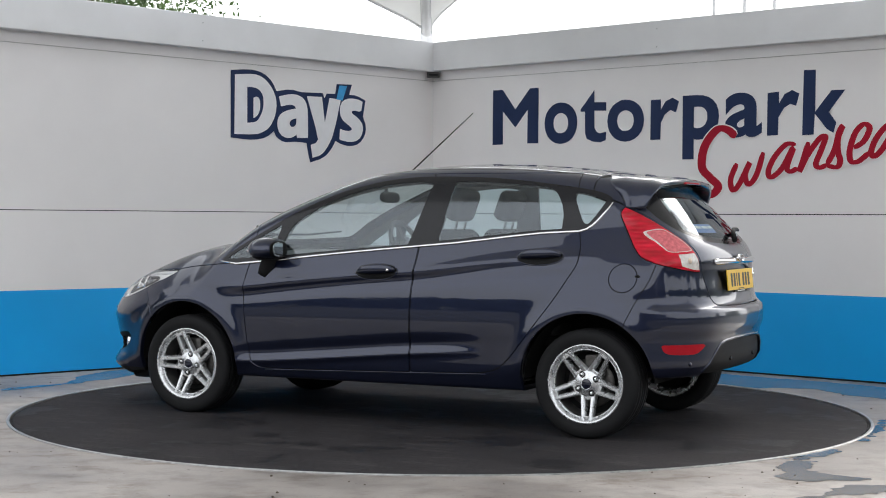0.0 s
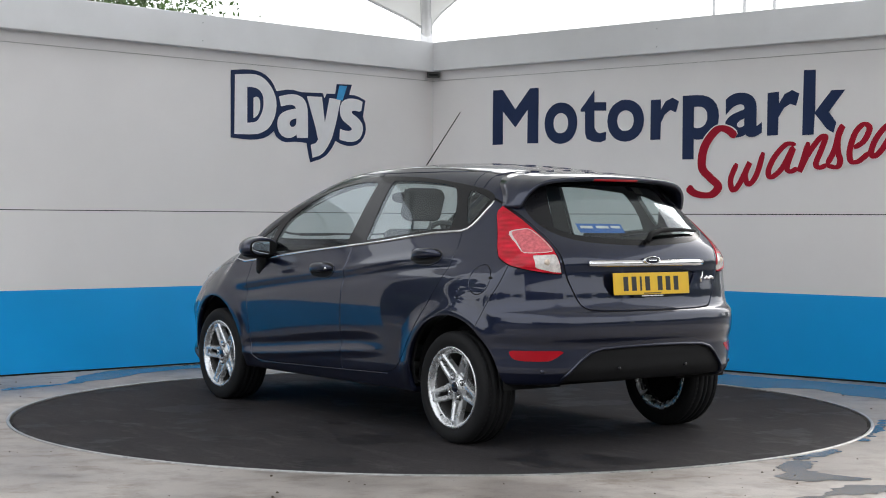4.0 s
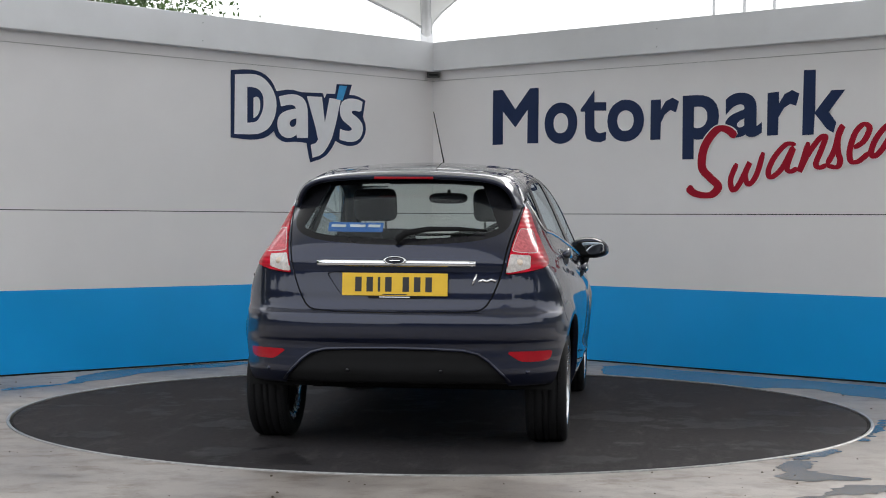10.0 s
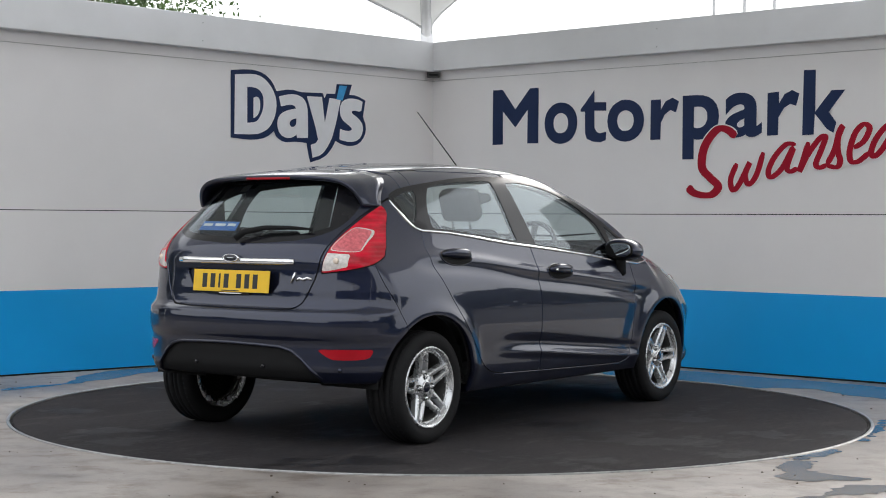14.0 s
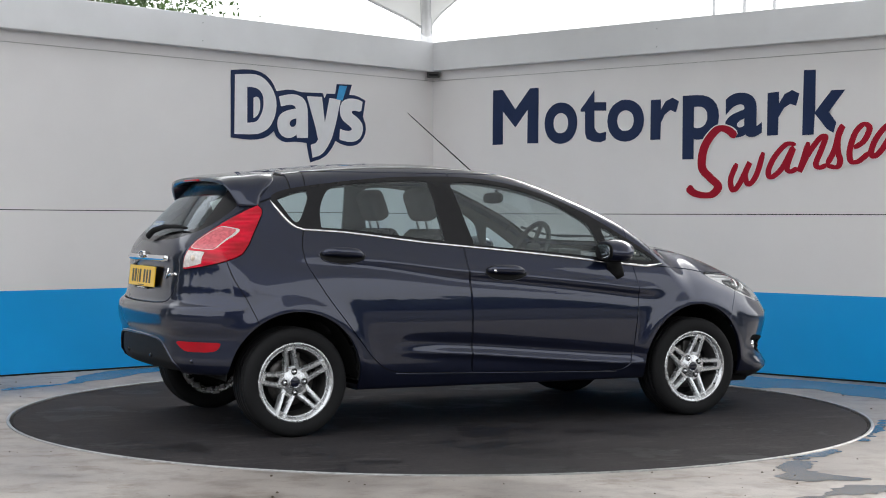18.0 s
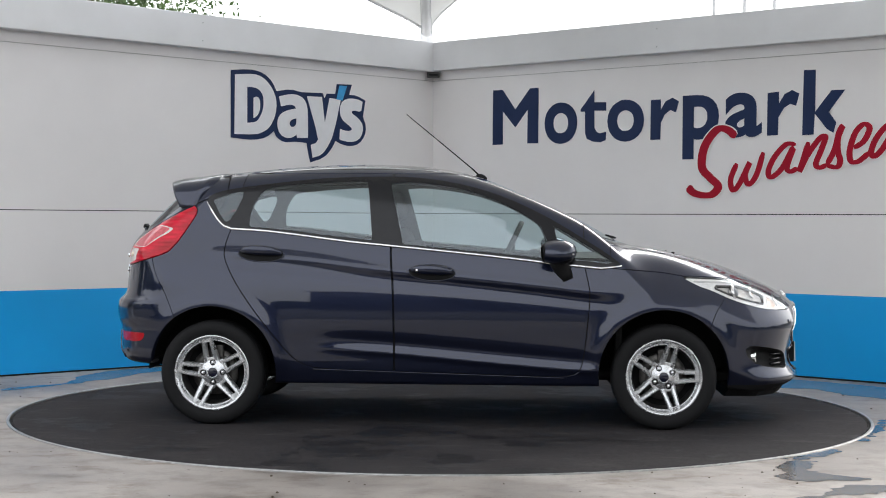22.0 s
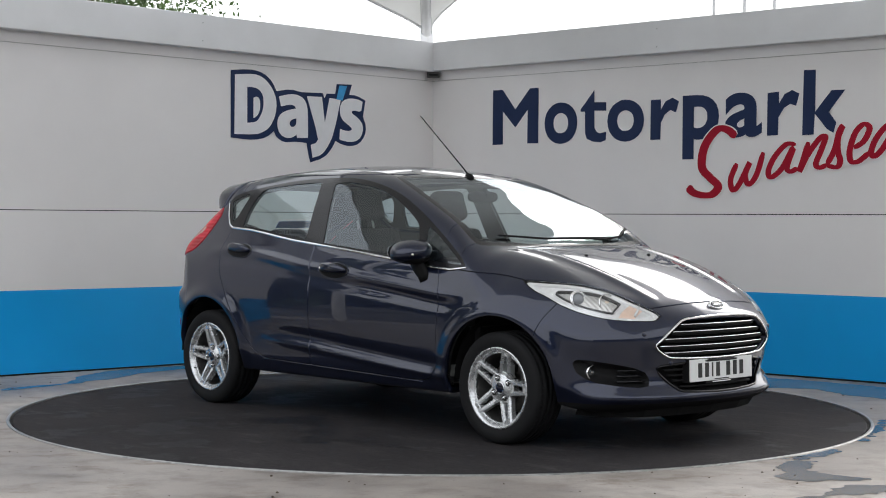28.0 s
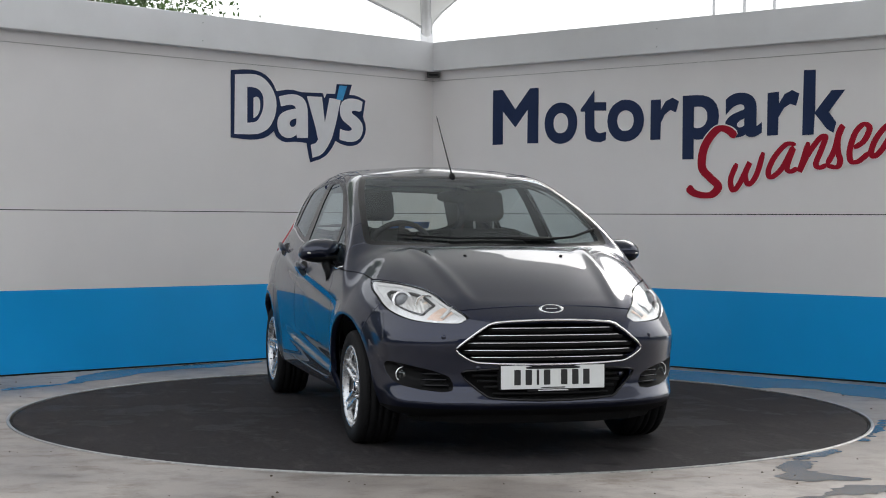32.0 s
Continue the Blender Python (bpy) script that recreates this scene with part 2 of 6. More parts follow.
def part(name, bm, mat, parent=None, label="", smooth=False):
    me = bpy.data.meshes.new(name)
    bm.to_mesh(me)
    bm.free()
    me.materials.append(mat)
    if smooth:
        me.shade_smooth()
    ob = new(name, me)
    if parent:
        ob.parent = parent
    if label:
        ob["label"] = label
    return ob


def box(x0, y0, z0, x1, y1, z1, bevel=0.0, m=None, bm=None):
    bm = bm or bmesh.new()
    made = bmesh.ops.create_cube(bm, size=1.0)["verts"]
    for v in made:
        v.co = Vector(((x0 + x1) / 2 + v.co.x * (x1 - x0), (y0 + y1) / 2 + v.co.y * (y1 - y0), (z0 + z1) / 2 + v.co.z * (z1 - z0)))
    if bevel:
        edges = list({e for v in made for e in v.link_edges})
        bmesh.ops.bevel(bm, geom=edges, offset=bevel, segments=3, profile=0.5, affect="EDGES")
    if m is not None:
        bm.transform(m)
    return bm


def lathe(profile, steps=48, closed=True):
    """Turns (radius, height) pairs about z."""
    n = len(profile)
    verts = [(r * math.cos(a), r * math.sin(a), h) for a in (2 * math.pi * i / steps for i in range(steps)) for r, h in profile]
    faces = []
    for i in range(steps):
        j = (i + 1) % steps
        for k in range(n - 1 if not closed else n):
            q = (k + 1) % n
            faces.append((i * n + k, j * n + k, j * n + q, i * n + q))
    return verts, faces


def tube(points, radius, sides=8, squash=1.0, up=(0, 0, 1), ends=True):
    """A bar swept along points; radius may be a list."""
    pts = [Vector(p) for p in points]
    rad = radius if isinstance(radius, (list, tuple)) else [radius] * len(pts)
    verts, faces = [], []
    for i, p in enumerate(pts):
        d = (pts[min(i + 1, len(pts) - 1)] - pts[max(i - 1, 0)]).normalized()
        s = d.cross(Vector(up))
        s = s.normalized() if s.length > 1e-6 else Vector((1, 0, 0))
        u = s.cross(d).normalized()
        for k in range(sides):
            a = 2 * math.pi * (k + 0.5) / sides
            verts.append(p + s * (rad[i] * squash * math.cos(a)) + u * (rad[i] * math.sin(a)))
    for i in range(len(pts) - 1):
        for k in range(sides):
            q = (k + 1) % sides
            faces.append((i * sides + k, i * sides + q, (i + 1) * sides + q, (i + 1) * sides + k))
    if ends:
        faces.append(tuple(range(sides))[::-1])
        faces.append(tuple((len(pts) - 1) * sides + k for k in range(sides)))
    return verts, faces


# ---- floor and ground ----
ground = mesh_ob("ground", [(-300, -300, -0.02), (300, -300, -0.02), (300, 300, -0.02), (-300, 300, -0.02)], [(0, 1, 2, 3)], ASPHALT)
tagged(ground, "dark asphalt ground reaching to the horizon", "ground", kind="structure")
RADIUS = 2.485


def holed_floor():
    """The concrete slab with the round pit of the turntable."""
    n, verts, faces = 128, [], []
    for r, z in ((RADIUS + 0.012, -0.3), (RADIUS + 0.012, 0.0), (3.0, 0.0), (3.6, 0.0), (4.4, 0.0), (5.7, 0.0), (5.7, -0.3)):
        verts += [(r * math.cos(2 * math.pi * i / n), r * math.sin(2 * math.pi * i / n), z) for i in range(n)]
    for k in range(6):
        for i in range(n):
            j = (i + 1) % n
            faces.append((k * n + i, k * n + j, (k + 1) * n + j, (k + 1) * n + i)[::-1])
    return verts, faces


floor = mesh_ob("floor", *holed_floor(), CONCRETE)
tagged(floor, "worn pale concrete floor with damp stains", "floor", kind="structure")
rim_ring = mesh_ob("pit_edging", *lathe([(RADIUS + 0.012, -0.05), (RADIUS + 0.03, -0.05), (RADIUS + 0.03, 0.004), (RADIUS + 0.027, 0.007), (RADIUS + 0.015, 0.007), (RADIUS + 0.012, 0.004)], 160), STEEL)
tagged(rim_ring, "thin worn steel edging round the turntable pit", "edging", kind="structure")

turntable = new("turntable")
tagged(turntable, "round dark grey rotating car turntable flush with the floor", "turntable")


def deck_mesh():
    n, verts, faces = 160, [(0, 0, 0)], []
    rings = ((0.6, 0.0), (1.2, 0.0), (1.8, 0.0), (RADIUS - 0.012, 0.0), (RADIUS - 0.006, -0.002), (RADIUS - 0.004, -0.25))
    for r, z in rings:
        verts += [(r * math.cos(2 * math.pi * i / n), r * math.sin(2 * math.pi * i / n), z) for i in range(n)]
    faces += [(0, 1 + i, 1 + (i + 1) % n) for i in range(n)]
    for k in range(len(rings) - 1):
        for i in range(n):
            j = (i + 1) % n
            faces.append((1 + k * n + i, 1 + (k + 1) * n + i, 1 + (k + 1) * n + j, 1 + k * n + j))
    return verts, faces


mesh_ob("deck", *deck_mesh(), DECK, turntable)
mesh_ob("deck_rim", *lathe([(RADIUS - 0.004, -0.06), (RADIUS, -0.06), (RADIUS, -0.001), (RADIUS - 0.004, -0.001)], 160), BLACK, turntable)


# ---- walls ----
CORNER = Vector((-0.079, 4.632, 0))
WAYS = {"left": radians(-137.98 + 180), "right": radians(-42.2)}


def wall_frame(which):
    """The pose of a wall: x to the right along it as seen from the floor, y into the wall, z up, from the corner."""
    return Matrix.Translation(CORNER) @ Matrix.Rotation(WAYS[which], 4, "Z")


def build_wall(which, x0, x1):
    """Panels, capping and seams; the top edges rise a little away from the corner."""
    m = wall_frame(which)
    w = tagged(new("wall_" + which), "tall pale grey panelled wall with a blue band along the floor", "wall", kind="structure")
    w.matrix_world = m
    rise = {"left": (0.0075, 0.0108, 0.0125), "right": (0.0, 0.001, 0.0035)}[which]
    j = 0.003

    def slope(bm, low, high):
        """Tilts the lower and the upper faces of a bar by so much for each metre from the corner."""
        mid = sum(v.co.z for v in bm.verts) / len(bm.verts)
        for v in bm.verts:
            v.co.z += abs(v.co.x) * (high if v.co.z > mid else low)
        return bm

    part("wall_core", box(x0, 0.02, 0, x1, 0.2, 2.6), VOID, w)
    part("blue_band", box(x0, 0, 0.012, x1, 0.02, 0.612), WALL_BLUE, w, "bright blue painted lower band")
    part("lower_panel", box(x0, 0.0, 0.6125, x1, 0.02, 1.195 - j), WALL_WHITE, w)
    part("middle_panel", slope(box(x0, 0.0, 1.195 + j, x1, 0.02, 2.366 - j), 0, rise[0]), WALL_WHITE, w)
    part("top_panel", slope(box(x0, 0.0, 2.366 - j + 0.0035, x1, 0.02, 2.56), rise[0], rise[1]), WALL_WHITE, w)
    part("plinth_seal", box(x0, -0.006, 0.0, x1, 0.02, 0.011), BLACK, w)
    part("capping", slope(box(x0, -0.09, 2.4365 if which == "left" else 2.446, x1, 0.26, 2.694, 0.006), rise[1], rise[2]), WALL_CAP, w, "pale grey folded metal capping")
    # folds where two lengths of capping meet, each with its rivets
    for d in (2.46,):
        x = d if which == "right" else -d
        part("capping_joint", slope(box(x - 0.0015, -0.0908, 2.439, x + 0.0015, -0.088, 2.692), rise[1], rise[2]), WALL_CAP, w)
        for z in (2.49, 2.63):
            turned_rivet = bmesh.new()
            bmesh.ops.create_icosphere(turned_rivet, subdivisions=1, radius=0.006, matrix=Matrix.Translation((x - 0.02, -0.09, z + rise[2] * d)))
            part("rivet", turned_rivet, STEEL, w)
    return w


wall_left = build_wall("left", -6.2, 0.0)
wall_right = build_wall("right", 0.0, 4.9)
# unseen block added behind the corner so no sky shows through the joints
part("corner_light_stop", box(-0.03, 0.022, 0.0, 0.16, 0.18, 2.6), VOID, wall_left)

# ---- the car's body as one smooth field (x forward, y left, z up) ----
def spline(points):
    """A smooth curve through a few knots, straight beyond its ends."""
    p = np.array(points, float)
    x, y = p[:, 0], p[:, 1]
    h = np.diff(x)
    d = np.diff(y) / h
    m = np.empty_like(y)
    m[1:-1] = (d[:-1] * h[1:] + d[1:] * h[:-1]) / (h[1:] + h[:-1])
    m[0], m[-1] = d[0], d[-1]

    def at(q):
        q = np.asarray(q, float)
        i = np.clip(np.searchsorted(x, q) - 1, 0, len(h) - 1)
        t = (q - x[i]) / h[i]
        inner = ((1 + 2 * t) * (1 - t) ** 2 * y[i] + t * (1 - t) ** 2 * h[i] * m[i]
                 + t * t * (3 - 2 * t) * y[i + 1] + t * t * (t - 1) * h[i] * m[i + 1])
        inner = np.where(q < x[0], y[0] + (q - x[0]) * m[0], inner)
        return np.where(q > x[-1], y[-1] + (q - x[-1]) * m[-1], inner)
    return at


def step(a, b, q):
    t = np.clip((q - a) / (b - a), 0, 1)
    return t * t * (3 - 2 * t)


def smax(a, b, k):
    h = np.clip(0.5 + 0.5 * (a - b) / k, 0, 1)
    return b + (a - b) * h + k * h * (1 - h)


TOP = spline([(-1.7, 1.33), (-1.28, 1.405), (-0.96, 1.44), (-0.64, 1.462), (-0.31, 1.466), (0.0, 1.441), (0.18, 1.404),
              (0.34, 1.347), (0.5, 1.277), (0.67, 1.202), (0.84, 1.122), (1.0, 1.034), (1.07, 1.006), (1.17, 0.991), (1.34, 0.958),
              (1.51, 0.919), (1.67, 0.868), (1.78, 0.824), (1.88, 0.778), (1.96, 0.738), (2.04, 0.69), (2.1, 0.65)])
BULGE = spline([(-1.6, 0.14), (-1.0, 0.13), (0.0, 0.11), (0.25, 0.05), (0.5, 0.0), (0.8, 0.0), (0.95, 0.02), (1.1, 0.04), (1.33, 0.05), (1.49, 0.09), (1.62, 0.12), (2.0, 0.12)])
SWEEP = spline([(-1.6, 0.0), (-0.2, 0.0), (0.2, 0.07), (0.5, 0.08), (0.8, 0.09), (0.97, 0.12), (1.2, 0.1), (1.9, 0.13), (2.1, 0.1)])
WIDE = spline([(-1.9, 0.76), (-1.6, 0.80), (-1.25, 0.833), (-0.8, 0.846), (-0.3, 0.852), (0.3, 0.854), (0.8, 0.85), (1.24, 0.838),
               (1.55, 0.792), (1.8, 0.745), (2.1, 0.68)])
LEAN = spline([(0.1, 0.085), (0.2, 0.05), (0.3, 0.022), (0.45, 0.010), (0.62, 0.0), (0.78, 0.010), (0.9, 0.034), (1.0, 0.072),
               (1.1, 0.114), (1.25, 0.18), (1.38, 0.25), (1.5, 0.33)])
TAPER = spline([(-1.7, 0.07), (-1.4, 0.055), (-1.15, 0.04), (-0.5, 0.01), (0.0, 0.0), (0.6, 0.006), (1.0, 0.02), (1.4, 0.03), (2.0, 0.05)])
TAIL = spline([(0.1, -1.5), (0.2, -1.62), (0.27, -1.77), (0.32, -1.83), (0.38, -1.868), (0.46, -1.874), (0.53, -1.876), (0.57, -1.89), (0.60, -1.894), (0.65, -1.893), (0.68, -1.882), (0.70, -1.857), (0.72, -1.847),
               (0.79, -1.836), (0.88, -1.826), (0.94, -1.826), (1.0, -1.805), (1.1, -1.722), (1.19, -1.64), (1.26, -1.57), (1.36, -1.47), (1.5, -1.33)])
NOSE = spline([(0.08, 1.7), (0.14, 1.82), (0.19, 1.94), (0.228, 2.03), (0.25, 2.062), (0.277, 2.072), (0.303, 2.055), (0.332, 2.036), (0.38, 2.03), (0.46, 2.045), (0.54, 2.066),
               (0.61, 2.074), (0.66, 2.06), (0.71, 2.02), (0.78, 1.95), (0.9, 1.8)])
CREASE = spline([(-1.6, 0.955), (-1.2, 0.95), (-0.82, 0.93), (-0.27, 0.862), (0.1, 0.83), (0.6, 0.78), (0.82, 0.755), (1.1, 0.74), (1.5, 0.72)])
SILL = spline([(-0.9, 0.46), (-0.57, 0.45), (-0.23, 0.43), (0.29, 0.385), (0.8, 0.345), (1.0, 0.335)])
WHEEL_X, WHEEL_Z, ARCH = 1.244, 0.30, 0.358


def side(x, z):
    """Half width of the body at x and z."""
    s = WIDE(x) - LEAN(z) - TAPER(x) * step(0.75, 1.15, z)
    d = z - CREASE(x)
    on = step(-1.35, -1.1, x) * step(1.05, 0.8, x)
    s = s + on * (0.009 * np.exp(-(d / 0.028) ** 2) - 0.008 * np.exp(-((d + 0.052) / 0.034) ** 2))
    d = z - SILL(x)
    on = step(-0.75, -0.3, x) * step(0.98, 0.8, x)
    s = s + on * (-0.010 * np.exp(-((d - 0.032) / 0.036) ** 2) + 0.009 * np.exp(-((d + 0.022) / 0.02) ** 2))
    s = s + 0.010 * step(0.60, 0.57, z) * step(0.44, 0.54, z) * step(-1.5, -1.66, x)
    for wx in (WHEEL_X, -WHEEL_X):
        r = np.hypot(x - wx, z - WHEEL_Z)
        s = s + 0.02 * np.exp(-((r - ARCH - 0.01) / 0.06) ** 2) * step(0.2, 0.4, z)
    return s


def field(x, y, z):
    """Below zero inside the body."""
    a = np.abs(y)
    f = a - side(x, z)
    roll = np.maximum(0, a - 0.56) ** 2 * 2.6 * step(0.86, 1.24, x) * step(1.9, 1.6, x)
    f_top = (z - TOP(x + SWEEP(x) * a * a) + BULGE(x) * a * a + roll) * 0.9
    ridge = np.exp(-((a - 0.47 + 0.12 * (x - 1.1)) / 0.035) ** 2) * step(1.0, 1.2, x) * step(2.02, 1.8, x)
    f_top = f_top - 0.008 * ridge
    yr = a * (1 + 0.28 * step(0.9, 1.3, z))
    f_tail = (TAIL(z) + 0.12 * yr ** 2 + 0.9 * yr ** 6 - x) * 0.8
    f_nose = (x - NOSE(z) + (0.32 + 0.16 * step(0.54, 0.68, z)) * a ** 2 + 0.9 * a ** 6) * 0.8
    f_low = 0.232 - z
    k = 0.035 + 0.05 * step(0.9, 1.35, z)
    f = smax(f, f_top, k)
    f = smax(f, f_tail, 0.03)
    f = smax(f, f_nose, 0.035)
    return smax(f, f_low - 0.052 * step(1.5, 1.9, x) + 0.095 * step(-0.95, -1.3, x), 0.02)


def normals(p, e=0.002):
    g = np.stack([field(*(p + d).T) - field(*(p - d).T) for d in np.eye(3) * e], 1)
    return g / np.maximum(np.linalg.norm(g, axis=1, keepdims=True), 1e-9)


def onto(start, way, far=1.6):
    """The points where rays from inside leave the body."""
    lo, hi = np.zeros(len(start)), np.full(len(start), far)
    for _ in range(26):
        mid = (lo + hi) / 2
        out = field(*(start + way * mid[:, None]).T) > 0
        hi, lo = np.where(out, mid, hi), np.where(out, lo, mid)
    return start + way * lo[:, None]


def cage(n=14.0):
    """A box of small squares pulled onto the field: points and triangles."""
    lo, hi = np.array([-1.95, -0.9, 0.1]), np.array([2.15, 0.9, 1.5])
    core_lo, core_hi = np.array([-1.25, -0.25, 0.45]), np.array([1.35, 0.25, 0.75])
    cells = [int(round((hi[i] - lo[i]) * 1000 / n)) for i in range(3)]
    cells[1] += cells[1] % 2
    pts, tris, base = [], [], 0
    for ax in range(3):
        u, v = (ax + 1) % 3, (ax + 2) % 3
        for end in (0, 1):
            gu, gv = np.meshgrid(np.linspace(lo[u], hi[u], cells[u] + 1), np.linspace(lo[v], hi[v], cells[v] + 1), indexing="ij")
            p = np.empty((gu.size, 3))
            p[:, u], p[:, v], p[:, ax] = gu.ravel(), gv.ravel(), (lo, hi)[end][ax]
            i, j = np.meshgrid(np.arange(cells[u]), np.arange(cells[v]), indexing="ij")
            a = (i * (cells[v] + 1) + j).ravel() + base
            b, c, d = a + cells[v] + 1, a + cells[v] + 2, a + 1
            q = np.stack([a, b, c, a, c, d], 1).reshape(-1, 3)
            tris.append(q if end else q[:, ::-1])
            pts.append(p)
            base += len(p)
    p, t = np.concatenate(pts), np.concatenate(tris)
    key, inv = np.unique(np.round(p, 5), axis=0, return_inverse=True)
    inv = inv.ravel()
    p, t = key, inv[t]
    start = np.clip(p, core_lo, core_hi)
    way = p - start
    way /= np.linalg.norm(way, axis=1, keepdims=True)
    return onto(start, way), t


def outline(points, turns=2, keep=()):
    """A closed outline with its corners cut round, but for those kept sharp."""
    p = [np.array(q, float) for q in points]
    sharp = [i in keep for i in range(len(p))]
    for _ in range(turns):
        q, sh = [], []
        for i in range(len(p)):
            a, b, c = p[i - 1], p[i], p[(i + 1) % len(p)]
            if sharp[i]:
                q.append(b)
                sh.append(True)
            else:
                q += [b * 0.75 + a * 0.25, b * 0.75 + c * 0.25]
                sh += [False, False]
        p, sharp = q, sh
    return np.array(p)


def inside(poly, u, v):
    """Signed distance to a closed outline, below zero within; coarse where far from it."""
    lo, hi = poly.min(0) - 0.08, poly.max(0) + 0.08
    near = (u > lo[0]) & (u < hi[0]) & (v > lo[1]) & (v < hi[1])
    out = np.full(len(u), 0.08)
    u, v = u[near], v[near]
    best, odd = np.full(len(u), 1e9), np.zeros(len(u), bool)
    for a, b in zip(poly, np.roll(poly, -1, axis=0)):
        e = b - a
        w0, w1 = u - a[0], v - a[1]
        t = np.clip((w0 * e[0] + w1 * e[1]) / max(e @ e, 1e-12), 0, 1)
        best = np.minimum(best, (w0 - t * e[0]) ** 2 + (w1 - t * e[1]) ** 2)
        if abs(e[1]) > 1e-12:
            odd ^= ((a[1] > v) != (b[1] > v)) & (u < a[0] + e[0] * (v - a[1]) / e[1])
    out[near] = np.where(odd, -1, 1) * np.sqrt(best)
    return out


class Shell:
    """A skin of triangles, cut piece by piece along smooth lines."""

    def __init__(self, points, tris):
        self.v, self.bits = points, {"skin": tris}

    def cut(self, src, name, rule):
        """Moves what lies within rule from one piece to a new or existing one."""
        t = self.bits[src]
        used = np.unique(t)
        s = np.full(len(self.v), 1.0)
        s[used] = rule(*self.v[used].T)
        s[np.abs(s) < 2e-4] = 2e-4
        neg = s[t] < 0
        cnt = neg.sum(1)
        ins, outs = [t[cnt == 3]], [t[cnt == 0]]
        fresh, base = [], len(self.v)
        seen = {}
        for k in (1, 2):
            tt = t[cnt == k]
            if not len(tt):
                continue
            lone = np.argmax(neg[cnt == k] if k == 1 else ~neg[cnt == k], axis=1)
            r = np.arange(len(tt))
            a, b, c = tt[r, lone], tt[r, (lone + 1) % 3], tt[r, (lone + 2) % 3]
            ends = []
            for q in (b, c):
                got = np.empty(len(tt), int)
                for i, (m, n) in enumerate(zip(a.tolist(), q.tolist())):
                    e = (m, n) if m < n else (n, m)
                    if e not in seen:
                        f = s[e[0]] / (s[e[0]] - s[e[1]])
                        seen[e] = base + len(fresh)
                        fresh.append(self.v[e[0]] * (1 - f) + self.v[e[1]] * f)
                    got[i] = seen[e]
                ends.append(got)
            p, q = ends
            one = np.stack([a, p, q], 1)
            two = np.concatenate([np.stack([p, b, c], 1), np.stack([p, c, q], 1)])
            (ins if k == 1 else outs).append(one)
            (outs if k == 1 else ins).append(two)
        if fresh:
            self.v = np.concatenate([self.v, np.array(fresh)])
        got = np.concatenate(ins)
        self.bits[src] = np.concatenate(outs)
        self.bits[name] = np.concatenate([self.bits[name], got]) if name in self.bits else got

    def panel(self, src, name, rule, wide=0.0028):
        """Cuts out a panel and leaves a narrow gap round it."""
        self.cut(src, "strip", lambda x, y, z: rule(x, y, z) - wide)
        self.cut("strip", name, lambda x, y, z: rule(x, y, z) + wide)
        rest = self.bits.pop("strip")
        self.bits["gaps"] = np.concatenate([self.bits["gaps"], rest]) if "gaps" in self.bits else rest

    def take(self, name, half=0):
        """A piece's points, triangles and outward directions; half: +1 left side, -1 right side, 0 both."""
        t = self.bits[name]
        if half:
            t = t[self.v[t].mean(1)[:, 1] * half > 0]
        used, inv = np.unique(t, return_inverse=True)
        v = self.v[used]
        return v, inv.reshape(-1, 3), normals(v)


def skin_ob(name, piece, mat, parent, lip=0.012, sink=0.0, label="", under=None):
    """A panel of the skin with its rim turned inwards, so that it has depth."""
    v, t, n = piece
    if not len(t):
        return None
    v = v - n * (sink if np.isscalar(sink) else np.asarray(sink)[:, None])
    nv = len(v)
    if lip:
        e = np.concatenate([t[:, [0, 1]], t[:, [1, 2]], t[:, [2, 0]]])
        code = e[:, 0].astype(np.int64) * nv + e[:, 1]
        back = e[:, 1].astype(np.int64) * nv + e[:, 0]
        e = e[~np.isin(code, back)]
        v = np.concatenate([v, v - n * lip])
        quads = np.stack([e[:, 1], e[:, 0], e[:, 0] + nv, e[:, 1] + nv], 1)
    else:
        quads = np.empty((0, 4), int)
    faces = t.tolist() + quads.tolist()
    me = bpy.data.meshes.new(name)
    me.from_pydata(v.tolist(), [], faces)
    me.materials.append(mat)
    me.shade_smooth()
    if np.isscalar(sink):
        loops = np.concatenate([n[t.ravel()], np.zeros((quads.size, 3))])
        me.normals_split_custom_set([tuple(q) for q in loops.tolist()])
    ob = new(name, me)
    ob.parent = parent
    if label:
        ob["label"] = label
    return ob


def cast(starts, way, outs):
    """Points of the skin met from inside, moved outwards by outs."""
    starts = np.array(starts, float)
    p = onto(starts, np.tile(np.array(way, float), (len(starts), 1)))
    p = p + normals(p) * np.broadcast_to(np.asarray(outs, float), (len(p),))[:, None]
    return [Vector(q) for q in p.tolist()]


def on_sides(pairs, half, outs=0.0):
    """Points on the body's flank at (x, z)."""
    return cast([(x, 0.0, z) for x, z in pairs], (0, half, 0), outs)


def on_fronts(pairs, outs=0.0):
    return cast([(1.2, y, z) for y, z in pairs], (1, 0, 0), outs)


def on_rears(pairs, outs=0.0):
    return cast([(-1.0, y, z) for y, z in pairs], (-1, 0, 0), outs)


def on_tops(pairs, outs=0.0):
    return cast([(x, y, 0.6) for x, y in pairs], (0, 0, 1), outs)


def on_side(x, z, half, out=0.0):
    return on_sides([(x, z)], half, out)[0]


def on_front(y, z, out=0.0):
    return on_fronts([(y, z)], out)[0]


def on_rear(y, z, out=0.0):
    return on_rears([(y, z)], out)[0]


def on_top(x, y, out=0.0):
    return on_tops([(x, y)], out)[0]


car = new("car")
tagged(car, "dark navy-grey metallic five-door hatchback on the turntable", "car")

